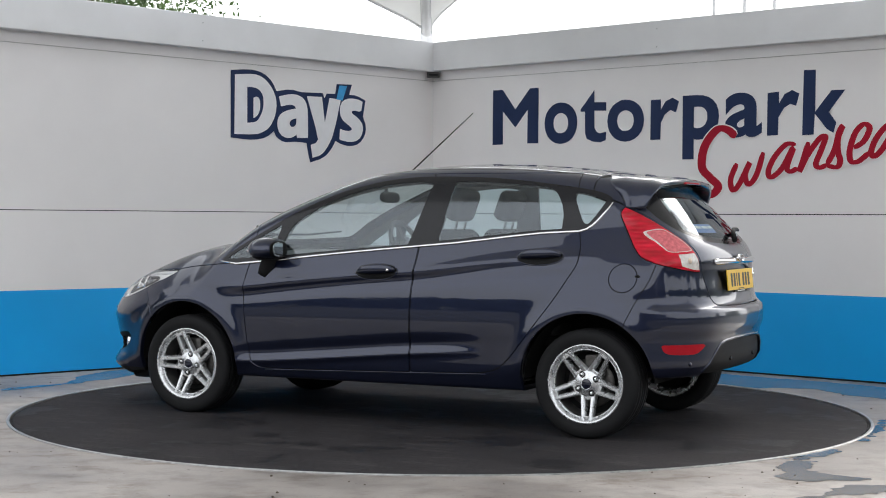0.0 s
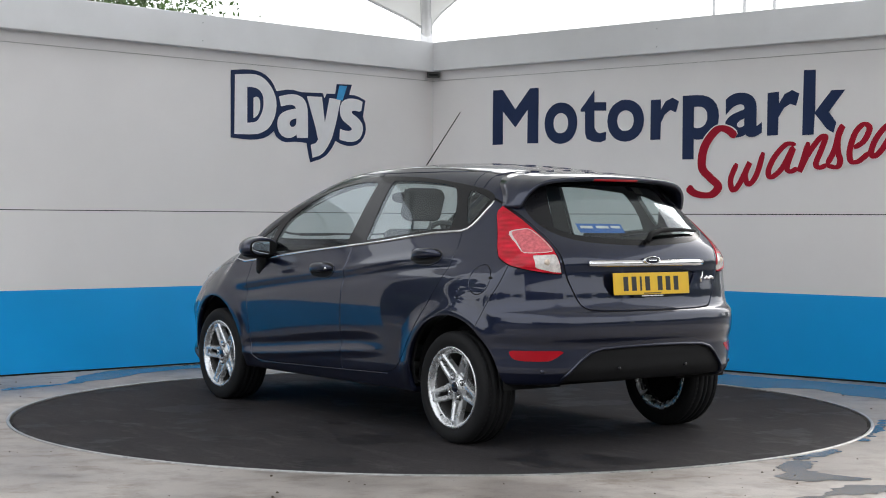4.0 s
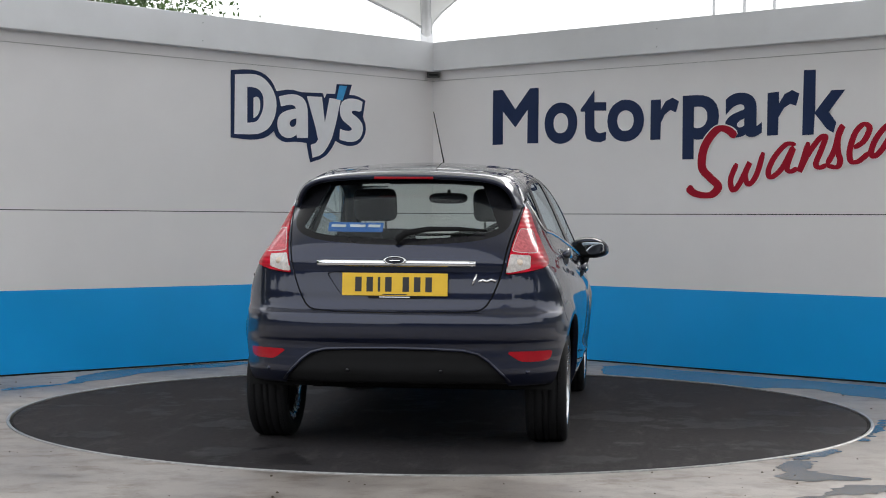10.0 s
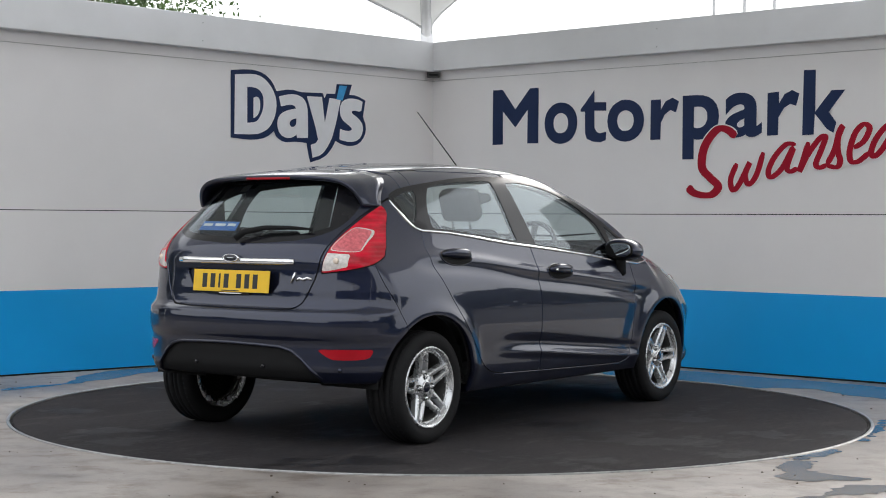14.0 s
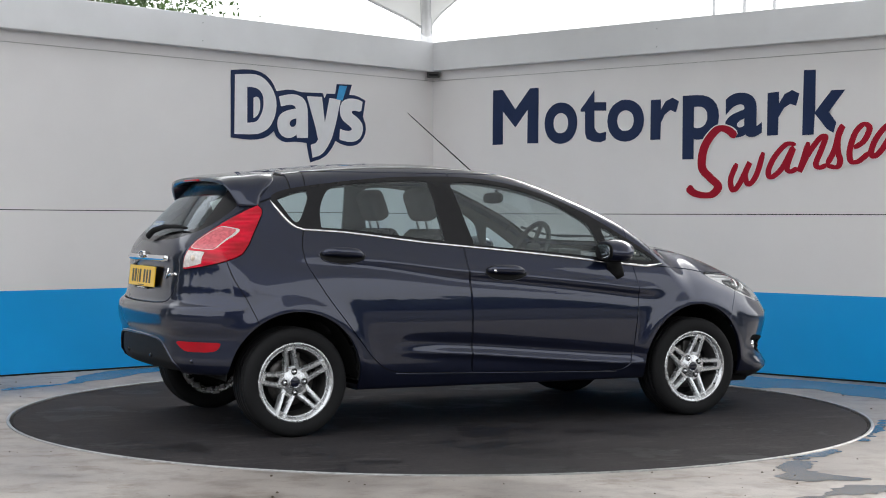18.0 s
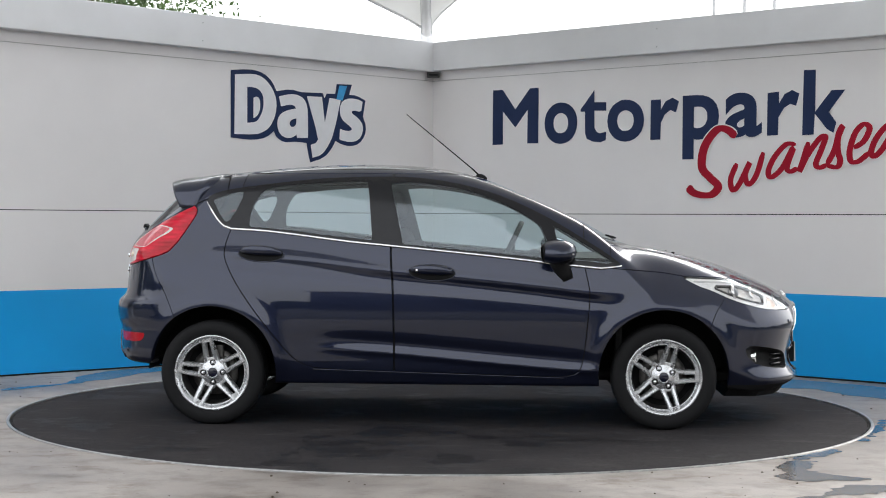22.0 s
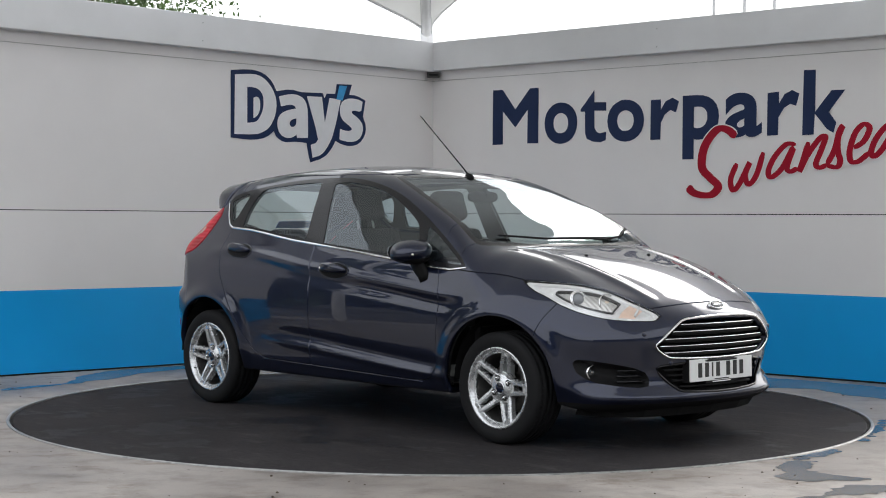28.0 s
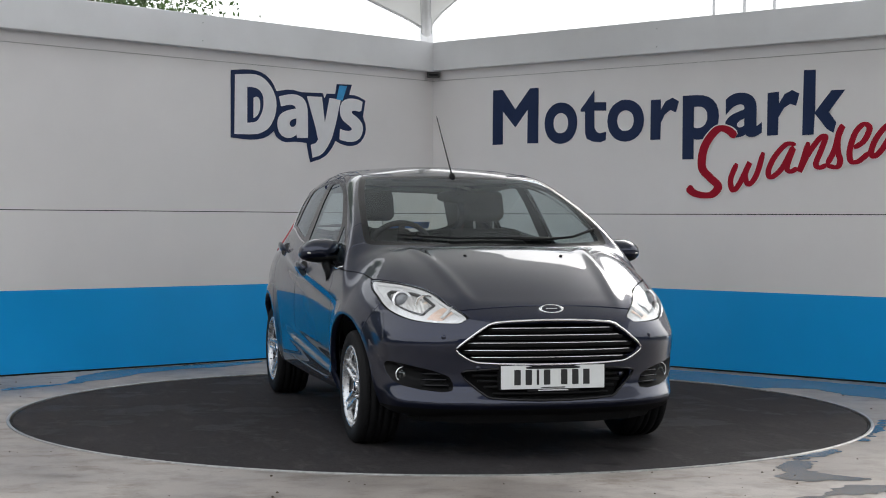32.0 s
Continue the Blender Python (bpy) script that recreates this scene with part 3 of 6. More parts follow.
# outlines in the side view (x, z)
DLO = outline([(-1.325, 1.255), (-1.26, 1.292), (-1.14, 1.315), (-0.95, 1.34), (-0.76, 1.362), (-0.58, 1.376), (-0.33, 1.383), (-0.17, 1.381),
               (-0.01, 1.366), (0.15, 1.336), (0.31, 1.291), (0.46, 1.231), (0.62, 1.151), (0.78, 1.056), (0.95, 0.95), (1.02, 0.89), (0.9, 0.884),
               (0.77, 0.897), (0.62, 0.912), (0.3, 0.947), (-0.01, 0.977), (-0.26, 1.0), (-0.48, 1.02), (-0.64, 1.039), (-0.79, 1.058),
               (-0.95, 1.076), (-1.16, 1.088), (-1.215, 1.11), (-1.27, 1.165)], 1)
FRONT_GLASS = outline([(-0.272, 1.345), (-0.19, 1.005), (0.3, 0.962), (0.632, 0.93), (0.618, 0.99), (0.58, 1.09), (0.545, 1.132), (0.44, 1.196), (0.3, 1.265), (0.14, 1.315), (-0.03, 1.345), (-0.18, 1.357)], 1, (0, 1, 3))
REAR_GLASS = outline([(-1.062, 1.096), (-1.058, 1.2), (-1.0, 1.3), (-0.95, 1.325), (-0.7, 1.347), (-0.42, 1.36), (-0.398, 1.345), (-0.362, 1.025), (-0.6, 1.05), (-0.9, 1.086)], 1, (0, 7))
QUARTER = outline([(-1.283, 1.247), (-1.17, 1.288), (-1.09, 1.298), (-1.16, 1.15), (-1.19, 1.118), (-1.215, 1.135)], 1, (0,))
CORNER_GLASS = outline([(0.632, 1.118), (0.645, 1.09), (0.674, 0.95), (0.685, 0.934), (0.85, 0.915), (0.96, 0.906), (0.965, 0.917), (0.81, 1.013)], 1, (7,))
FRONT_DOOR = outline([(-0.258, 1.4), (-0.258, 1.0), (-0.235, 0.75), (-0.228, 0.4), (-0.228, 0.306), (0.2, 0.296), (0.68, 0.285), (0.77, 0.3), (0.803, 0.36),
                      (0.828, 0.6), (0.84, 0.74), (0.822, 0.83), (0.805, 0.9), (0.8, 1.4)], 1, (0, 4, 13))
REAR_DOOR = outline([(-0.264, 1.4), (-0.264, 1.0), (-0.241, 0.75), (-0.234, 0.4), (-0.234, 0.306), (-0.56, 0.314), (-0.70, 0.324), (-0.79, 0.368), (-0.94, 0.55), (-1.07, 0.72),
                     (-1.145, 0.84), (-1.185, 0.92), (-1.188, 0.98), (-1.178, 1.03), (-1.16, 1.09), (-1.1, 1.4)], 1, (0, 4, 15))
TAIL_LAMP = outline([(-1.385, 1.215), (-1.362, 1.18), (-1.395, 1.12), (-1.49, 0.965), (-1.56, 0.93), (-1.78, 0.868), (-1.98, 0.83), (-1.98, 1.02), (-1.74, 1.09), (-1.56, 1.175)], 1, (0, 6, 7))
# outlines in the front or rear view (|y|, z), plan outlines (x, |y|)
REAR_SCREEN = outline([(-0.4, 1.012), (0.0, 1.014), (0.2, 1.02), (0.4, 1.036), (0.505, 1.07), (0.548, 1.12), (0.55, 1.19), (0.53, 1.25), (0.47, 1.345), (0.2, 1.365), (-0.4, 1.365)], 1, (0, 10))
TAILGATE = outline([(-0.4, 0.69), (0.0, 0.69), (0.39, 0.694), (0.44, 0.712), (0.475, 0.77), (0.515, 0.87), (0.54, 1.0), (0.565, 1.11), (0.595, 1.22), (0.62, 1.4), (-0.4, 1.4)], 1, (0, 10))
PLATE_NICHE = outline([(-0.4, 0.765), (0.26, 0.765), (0.285, 0.79), (0.365, 0.905), (-0.4, 0.905)], 1, (0, 4))
DIFFUSER = outline([(-0.4, 0.512), (0.0, 0.512), (0.34, 0.505), (0.40, 0.492), (0.45, 0.46), (0.555, 0.362), (0.56, 0.2), (-0.4, 0.2)], 1, (0, 6, 7))
REAR_REFLECTOR = outline([(0.54, 0.502), (0.757, 0.500), (0.752, 0.47), (0.735, 0.45), (0.63, 0.449), (0.6, 0.457)], 1, (0, 1))
GRILLE = outline([(-0.4, 0.668), (0.0, 0.668), (0.27, 0.658), (0.33, 0.64), (0.463, 0.54), (0.468, 0.52), (0.4, 0.475), (0.35, 0.462), (0.0, 0.455), (-0.4, 0.455)], 1, (0, 9))
LOW_GRILLE = outline([(-0.4, 0.445), (0.0, 0.445), (0.405, 0.43), (0.445, 0.41), (0.33, 0.308), (0.29, 0.295), (0.0, 0.285), (-0.4, 0.285)], 1, (0, 7))
FOG_NICHE = outline([(0.755, 0.46), (0.70, 0.455), (0.5, 0.41), (0.465, 0.36), (0.48, 0.318), (0.66, 0.335), (0.73, 0.37)], 1)
SCREEN_PLAN = outline([(0.218, -0.3), (0.216, 0.0), (0.198, 0.34), (0.155, 0.52), (0.18, 0.545), (0.4, 0.602), (0.6, 0.64), (0.8, 0.67), (0.935, 0.682), (0.978, 0.662), (1.025, 0.5), (1.07, 0.28), (1.09, 0.0), (1.09, -0.3)], 1, (0, 13))
BONNET_LINE = spline([(0.7, 0.9), (0.92, 0.884), (1.11, 0.869), (1.25, 0.856), (1.34, 0.842), (1.45, 0.84), (1.56, 0.838), (1.66, 0.822), (1.76, 0.78), (1.84, 0.745), (1.9, 0.728), (2.05, 0.722)])
BUMPER_CUT = spline([(0.3, -1.42), (0.58, -1.45), (0.7, -1.5), (0.84, -1.575), (0.92, -1.6), (1.0, -1.62)])
NOSE_CUT = spline([(0.3, 1.44), (0.58, 1.5), (0.65, 1.53), (0.72, 1.575), (0.8, 1.6)])

shell = Shell(*cage())


def both(*rules):
    return lambda x, y, z: np.maximum.reduce([r(x, y, z) for r in rules])


side_rule = lambda poly, k=0.35: (lambda x, y, z: np.maximum(inside(poly, x, z), k - np.abs(y)))
rear_rule = lambda poly, k=-1.2: (lambda x, y, z: np.maximum(inside(poly, np.abs(y), z), x - k))
front_rule = lambda poly, k=1.2: (lambda x, y, z: np.maximum(inside(poly, np.abs(y), z), k - x))
plan_rule = lambda poly, k=0.8: (lambda x, y, z: np.maximum(inside(poly, x, np.abs(y)), k - z))

for wx in (WHEEL_X, -WHEEL_X):
    shell.cut("skin", "dropped", lambda x, y, z: np.maximum(np.hypot(x - wx, z - WHEEL_Z) - ARCH, 0.42 - np.abs(y)))
shell.cut("skin", "dlo", both(side_rule(DLO), lambda x, y, z: 0.86 - z))
shell.cut("dlo", "front_glass", side_rule(FRONT_GLASS))
shell.cut("dlo", "rear_glass", side_rule(REAR_GLASS))
shell.cut("dlo", "quarter_glass", side_rule(QUARTER))
shell.cut("dlo", "corner_glass", side_rule(CORNER_GLASS))
screen = plan_rule(SCREEN_PLAN, 0.9)
shell.cut("skin", "screen_edge", screen)
shell.cut("screen_edge", "screen", lambda x, y, z: screen(x, y, z) + 0.035)
rear_screen = rear_rule(REAR_SCREEN)
shell.cut("skin", "rear_screen_edge", rear_screen)
shell.cut("rear_screen_edge", "rear_screen", lambda x, y, z: np.maximum(rear_screen(x, y, z) + 0.03, np.abs(y) + 0.45 * (z - 1.15) - 0.468))
lamp_edge = spline([(0.8, 0.52), (0.87, 0.532), (1.0, 0.556), (1.11, 0.58), (1.22, 0.6)])
tail_lamp = both(side_rule(TAIL_LAMP), lambda x, y, z: lamp_edge(z) - np.abs(y))
shell.panel("skin", "tail_lamp", tail_lamp, 0.003)
LAMP_TOP = spline([(1.3, 0.76), (1.36, 0.73), (1.43, 0.703), (1.5, 0.672), (1.615, 0.605), (1.73, 0.527), (1.85, 0.478), (1.925, 0.43), (1.96, 0.405), (2.02, 0.39)])
LAMP_LOW = spline([(1.3, 0.86), (1.335, 0.843), (1.386, 0.813), (1.44, 0.787), (1.51, 0.762), (1.6, 0.722), (1.69, 0.69), (1.8, 0.662), (1.9, 0.651), (1.953, 0.65), (2.02, 0.66)])
head_lamp = lambda x, y, z: np.maximum.reduce([(LAMP_TOP(x) - np.abs(y)) * 0.8, (LAMP_LOW(x) - z) * 0.9, 1.33 - x, x - 1.968])
shell.panel("skin", "head_lamp", head_lamp, 0.003)
shell.cut("skin", "grille", front_rule(GRILLE, 1.6))
shell.cut("skin", "low_grille", front_rule(LOW_GRILLE, 1.6))
shell.cut("skin", "fog_niche", front_rule(FOG_NICHE, 1.5))
shell.cut("skin", "reflector", rear_rule(REAR_REFLECTOR, -1.5))
shell.cut("skin", "diffuser", rear_rule(DIFFUSER, -1.5))


def bonnet(x, y, z):
    a = np.abs(y)
    edge = np.where(x < 1.34, BONNET_LINE(x) - z, (a - LAMP_TOP(x)) * 0.8)
    return np.maximum.reduce([edge, 0.95 - x, 0.732 - 0.13 * a * a - z])


shell.panel("skin", "bonnet", bonnet)
for name, poly in (("front_door", FRONT_DOOR), ("rear_door", REAR_DOOR)):
    shell.panel("skin", name, side_rule(poly))
gate = rear_rule(TAILGATE)
shell.panel("skin", "tailgate", gate, 0.004)
shell.cut("tailgate", "plate_niche", rear_rule(PLATE_NICHE))
rear_bumper = lambda x, y, z: np.maximum(x - BUMPER_CUT(z), z - 0.93)
shell.panel("skin", "rear_bumper", rear_bumper, 0.0022)
front_bumper = lambda x, y, z: np.maximum(NOSE_CUT(z) - x, z - 0.9)
shell.panel("skin", "front_bumper", front_bumper, 0.0022)
shell.cut("front_bumper", "chin", lambda x, y, z: z - 0.243)
flap = lambda x, y, z: np.maximum(np.hypot(x + 1.437, z - 0.843) - 0.074, 0.4 - y)
shell.panel("skin", "fuel_flap", flap, 0.0025)
shell.cut("skin", "roof", both(lambda x, y, z: 1.3 - z, lambda x, y, z: x - 0.4))

skin_ob("gap_seal", shell.take("gaps"), VOID, car, lip=0.0, sink=0.008)
skin_ob("roof", shell.take("roof"), PAINT, car)
skin_ob("bonnet", shell.take("bonnet"), PAINT, car, lip=0.02)
skin_ob("front_bumper", shell.take("front_bumper"), PAINT, car, lip=0.03)
skin_ob("chin", shell.take("chin"), BLACK, car, lip=0.02, label="black plastic chin under the front bumper")
skin_ob("rear_bumper", shell.take("rear_bumper"), PAINT, car, lip=0.03)
skin_ob("fuel_flap", shell.take("fuel_flap"), PAINT, car, label="round fuel filler flap")
tailgate = skin_ob("tailgate", shell.take("tailgate"), PAINT, car, lip=0.02)
skin_ob("plate_niche", shell.take("plate_niche"), PAINT, tailgate, lip=0.0, sink=0.018)
skin_ob("body_side", shell.take("skin", 1), PAINT, car, lip=0.03)
skin_ob("body_side", shell.take("skin", -1), PAINT, car, lip=0.03)
skin_ob("windscreen", shell.take("screen"), SCREEN, car, lip=0.005, label="clear laminated windscreen")
skin_ob("windscreen_edge", shell.take("screen_edge"), BLACK_GLOSS, car, lip=0.005)
skin_ob("rear_window", shell.take("rear_screen"), REAR_CLEAR, tailgate, lip=0.004)
skin_ob("rear_window_edge", shell.take("rear_screen_edge"), BLACK_GLOSS, tailgate, lip=0.004)
DOORS = {}
for half, which in ((1, "left"), (-1, "right")):
    for end in ("front", "rear"):
        d = DOORS[end, half] = skin_ob(end + "_door", shell.take(end + "_door", half), PAINT, car, lip=0.02)
        skin_ob("window", shell.take(end + "_glass", half), CLEAR, d, lip=0.004, sink=0.004, label="greenish tinted side window")
    skin_ob("quarter_window", shell.take("quarter_glass", half), CLEAR, car, lip=0.004, sink=0.003)
    skin_ob("corner_window", shell.take("corner_glass", half), CLEAR, car, lip=0.004, sink=0.003)
    skin_ob("window_frame", shell.take("dlo", half), BLACK_GLOSS, car, lip=0.02, label="black gloss window surround and pillars")
    skin_ob("rear_reflector", shell.take("reflector", half), RED_LENS, car, lip=0.01, sink=-0.002)
skin_ob("rear_diffuser", shell.take("diffuser"), BLACK, car, lip=0.02, sink=0.012, label="black textured lower rear bumper insert")
skin_ob("grille_backing", shell.take("grille"), VOID, car, lip=0.0, sink=0.05)
skin_ob("lower_grille_backing", shell.take("low_grille"), VOID, car, lip=0.0, sink=0.05)


# ---- car: trim, lamps, wheels, cabin ----
HANDLES = {"rear": (-0.976, 0.945, 0.128, 0.042), "front": (-0.025, 0.851, 0.128, 0.044)}


def lens_shape(center, axes, size, mat, name, parent, power=2.0, label=""):
    """A smooth pebble: half sizes along three axes."""
    bm = bmesh.new()
    bmesh.ops.create_icosphere(bm, subdivisions=4, radius=1.0)
    a = [Vector(q).normalized() for q in axes]
    for v in bm.verts:
        c = [math.copysign(abs(q) ** (2.0 / power), q) * s for q, s in zip(v.co, size)]
        v.co = Vector(center) + a[0] * c[0] + a[1] * c[1] + a[2] * c[2]
    return part(name, bm, mat, parent, label, smooth=True)


def ring_tube(name, pts, r, mat, parent, label="", closed=True, squash=1.0, sides=8):
    """A bar along a closed or open line of points."""
    if closed:
        pts = list(pts) + [pts[0], pts[1]]
    v, f = tube(pts, r, sides, squash, ends=not closed)
    return mesh_ob(name, v, f, mat, parent, True, label)


def cone_pose(at, way):
    """A pose whose z points along way."""
    return Matrix.Translation(at) @ Vector(way).to_track_quat("Z", "Y").to_matrix().to_4x4()


def turned(profile, m, name, mat, parent, label="", steps=40, closed=False):
    v, f = lathe(profile, steps, closed)
    return mesh_ob(name, [m @ Vector(q) for q in v], f, mat, parent, True, label)


for half in (1, -1):
    # belt trim that rises round the quarter window
    line = [(1.01, 0.893), (0.9, 0.879), (0.77, 0.891), (0.62, 0.906), (0.45, 0.925), (0.3, 0.941), (0.15, 0.956), (-0.01, 0.971), (-0.26, 0.994), (-0.48, 1.014), (-0.64, 1.033),
            (-0.79, 1.052), (-0.95, 1.07), (-1.08, 1.078), (-1.16, 1.082), (-1.2, 1.095), (-1.225, 1.113), (-1.25, 1.14), (-1.28, 1.18), (-1.318, 1.238)]
    v, f = tube(on_sides(line, half, 0.002), [0.004] + [0.0078] * (len(line) - 2) + [0.004], 8, 0.8)
    mesh_ob("window_strip", v, f, CHROME, car, True, "bright chrome strip under the side windows")
    # sill trim line
    v, f = tube(on_sides([(x, 0.297 - 0.0255 * x) for x in np.linspace(-0.68, 0.7, 14)], half, 0.0), 0.0035, 6)
    mesh_ob("sill_strip", v, f, PAINT, car, True)
    # door handles over flat black ovals that stand in for the shaded cups
    for end, (hx, hz, rx, rz) in HANDLES.items():
        d = DOORS[end, half]
        pts = []
        for r in (1.0, 0.8, 0.55, 0.3, 0.0):
            for k in range(28):
                a = 2 * math.pi * k / 28
                pts.append((hx + rx * r * math.cos(a), hz + rz * r * math.sin(a) - 0.035 * rx * r * math.cos(a)))
        pts = on_sides(pts, half, [0.0025 if k < 28 else 0.0035 for k in range(140)])
        faces = [(i * 28 + k, i * 28 + (k + 1) % 28, (i + 1) * 28 + (k + 1) % 28, (i + 1) * 28 + k) for i in range(4) for k in range(28)]
        mesh_ob("cup_shade", pts, faces, BLACK, d, True, "flat black oval standing in for the shaded handle recess")
        ring = on_sides([(hx + rx * math.cos(math.tau * k / 40), hz + rz * math.sin(math.tau * k / 40) - 0.035 * rx * math.cos(math.tau * k / 40)) for k in range(40)], half, 0.001)
        ring_tube("cup_edge", ring, 0.0035, PAINT, d)
        us = [k / 7 - 1 for k in range(15)]
        bar = on_sides([(hx + u * (rx - 0.012), hz + 0.004 - 0.045 * u * rx) for u in us], half, [0.006 + 0.026 * (1 - u ** 4) for u in us])
        v, f = tube(bar, [0.01 + 0.017 * (1 - abs(k / 7 - 1) ** 3) for k in range(15)], 12, 0.5)
        mesh_ob("door_handle", v, f, PAINT, d, True, "body-coloured pull handle")
        if end == "front":
            p = on_side(hx - rx * 0.62, hz + 0.003, half, 0.03)
            turned([(0, 0.006), (0.009, 0.005), (0.011, 0), (0.011, -0.012)], cone_pose(p, (0, half, 0.1)), "door_lock", CHROME, d, steps=20)
    # mirrors
    cy = half * 0.872
    cap = lens_shape((0.655, cy, 0.972), ((1, 0.12 * half, 0), (-0.12 * half, 1, 0.02), (0, 0, 1)), (0.108, 0.114, 0.064), PAINT, "wing_mirror", car, 2.15, "body-coloured wing mirror")
    me = cap.data
    for v in me.vertices:
        if v.co.x < 0.585:
            v.co.x = 0.585 + (v.co.x - 0.585) * 0.08
        t = (abs(v.co.y) - 0.872) / 0.108
        v.co.z -= 0.012 * t * abs(t)
    lens_shape((0.662, cy, 0.94), ((1, 0.1 * half, 0), (-0.1 * half, 1, 0), (0, 0, 1)), (0.085, 0.098, 0.036), BLACK, "mirror_base", cap, 2.2)
    lens_shape((0.729, cy + half * 0.03, 0.958), ((0.3, half, 0), (1, -0.3 * half, 0), (0, 0, 1)), (0.055, 0.009, 0.009), WHITE_LENS, "mirror_indicator", cap)
    lens_shape((0.577, cy + half * 0.004, 0.967), ((-0.12 * half, 1, 0), (-0.04 + 0.04 * half, 0, 1), (1, 0.12 * half, 0.04 - 0.04 * half)), (0.084, 0.04, 0.004), MIRROR, "mirror_glass", cap, 3.0)
    lens_shape((0.585, cy, 0.966), ((0, 1, 0), (0, 0, 1), (1, 0, 0)), (0.093, 0.047, 0.007), BLACK, "mirror_bezel", cap, 3.0)
    v, f = tube([(0.66, half * 0.845, 0.93), (0.675, half * 0.835, 0.89), (0.70, half * 0.825, 0.85), (0.715, half * 0.825, 0.815)], [0.05, 0.046, 0.042, 0.036], 14, 0.5, (1, 0, 0))
    mesh_ob("mirror_arm", v, f, BLACK, cap, True)

# windscreen wipers, washer jets, aerial
for pts in ([(0.98, 0.38), (1.0, 0.1), (1.0, -0.2), (0.93, -0.5)], [(0.86, 0.64), (0.95, 0.48), (1.0, 0.3), (1.01, 0.12)]):
    line = on_tops(pts, 0.012)
    v, f = tube(line, [0.009, 0.007, 0.006, 0.005], 6)
    mesh_ob("wiper", v, f, BLACK, car, True, "black windscreen wiper")
part("scuttle_panel", box(0.98, -0.62, 0.93, 1.08, 0.62, 0.955, 0.005), BLACK, car)
for y in (-0.24, 0.28):
    p = on_top(1.335, y, 0.002)
    lens_shape(p, ((1, 0, 0), (0, 1, 0), (0, 0, 1)), (0.012, 0.009, 0.007), BLACK, "washer_jet", car)
foot = on_top(0.215, 0.0, 0.0)
lens_shape(foot, ((1, 0, -0.3), (0, 1, 0), (0.3, 0, 1)), (0.035, 0.017, 0.022), BLACK, "aerial_base", car)
v, f = tube([foot + Vector((-0.01, 0, 0.012)), foot + Vector((-0.05, 0, 0.05)), foot + Vector((-0.45, 0.023, 0.378))], [0.0055, 0.0042, 0.0024], 8)
mesh_ob("aerial", v, f, BLACK, car, True, "long thin black roof aerial leaning back")
for half in (1, -1):
    v, f = tube(on_tops([(x, half * (0.515 - 0.04 * max(0, -x - 0.4))) for x in np.linspace(-1.2, 0.12, 16)], -0.0045), 0.006, 6)
    mesh_ob("roof_strip", v, f, BLACK, car, True)

# roof spoiler with side fins and high brake lamp
# half of it from the middle to its foot on the tail lamp, then mirrored
trail = ((0.0, 1.366, -1.578), (0.16, 1.364, -1.576), (0.3, 1.358, -1.568), (0.41, 1.348, -1.556), (0.48, 1.329, -1.542), (0.525, 1.297, -1.527), (0.551, 1.255, -1.508), (0.566, 1.205, -1.482))
ty, tz, tx = (spline([(k / 7, q[c]) for k, q in enumerate(trail)]) for c in range(3))
stations = np.linspace(0, 1, 29)


def spoiler_row(s, half):
    y, z, x = float(ty(s)), float(tz(s)), float(tx(s))
    dy, dz = float(ty(s + 0.01) - ty(s - 0.01)), float(tz(s + 0.01) - tz(s - 0.01))
    n = Vector((0, dz, -dy)).normalized()
    if y < 0.45:
        lead = on_top(-1.265, y, 0.003)
    else:
        k = (y - 0.45) / 0.116
        lead = on_side(-1.265 - 0.12 * k * k, min(1.365, z + 0.03 * (1 - k)), 1, 0.003)
    tip = Vector((x, y, z))
    mid = lead * 0.46 + tip * 0.54 - n * 0.005
    row = [lead, lead * 0.5 + mid * 0.5 + Vector((0, 0, 0.002)), mid, (mid + tip) / 2 - n * 0.006, tip - n * 0.003 + Vector((0.01, 0, 0)), tip, tip + n * 0.02 + Vector((0.012, 0, 0)), mid + n * 0.04, lead + n * 0.02]
    return [Vector((q.x, q.y * half, q.z)) for q in row]


rows = [spoiler_row(s, -1) for s in stations[:0:-1]] + [spoiler_row(s, 1) for s in stations]
n = len(rows[0])
faces = [(i * n + k, (i + 1) * n + k, (i + 1) * n + (k + 1) % n, i * n + (k + 1) % n) for i in range(len(rows) - 1) for k in range(n)]
faces += [tuple(range(n)), tuple((len(rows) - 1) * n + k for k in range(n))[::-1]]
spoiler = mesh_ob("roof_spoiler", [p for r in rows for p in r], faces, PAINT, tailgate, True, "body-coloured roof spoiler running down to the tail lamps")
v, f = tube([(-1.566, y, 1.352) for y in np.linspace(-0.15, 0.15, 9)], 0.0085, 8, 0.8)
mesh_ob("high_brake_lamp", v, f, RED_LENS, tailgate, True, "red high-level brake lamp")
v, f = tube(on_rears([(-y, z) for y, z in ((0.56, 0.352), (0.52, 0.395), (0.46, 0.455), (0.41, 0.49), (0.34, 0.507), (0.2, 0.513))] + [(0.0, 0.516)] + [(0.2, 0.513), (0.34, 0.507), (0.41, 0.49), (0.46, 0.455), (0.52, 0.395), (0.56, 0.352)], 0.0), 0.0085, 8, 0.8)
mesh_ob("bumper_lip", v, f, PAINT, car, True)

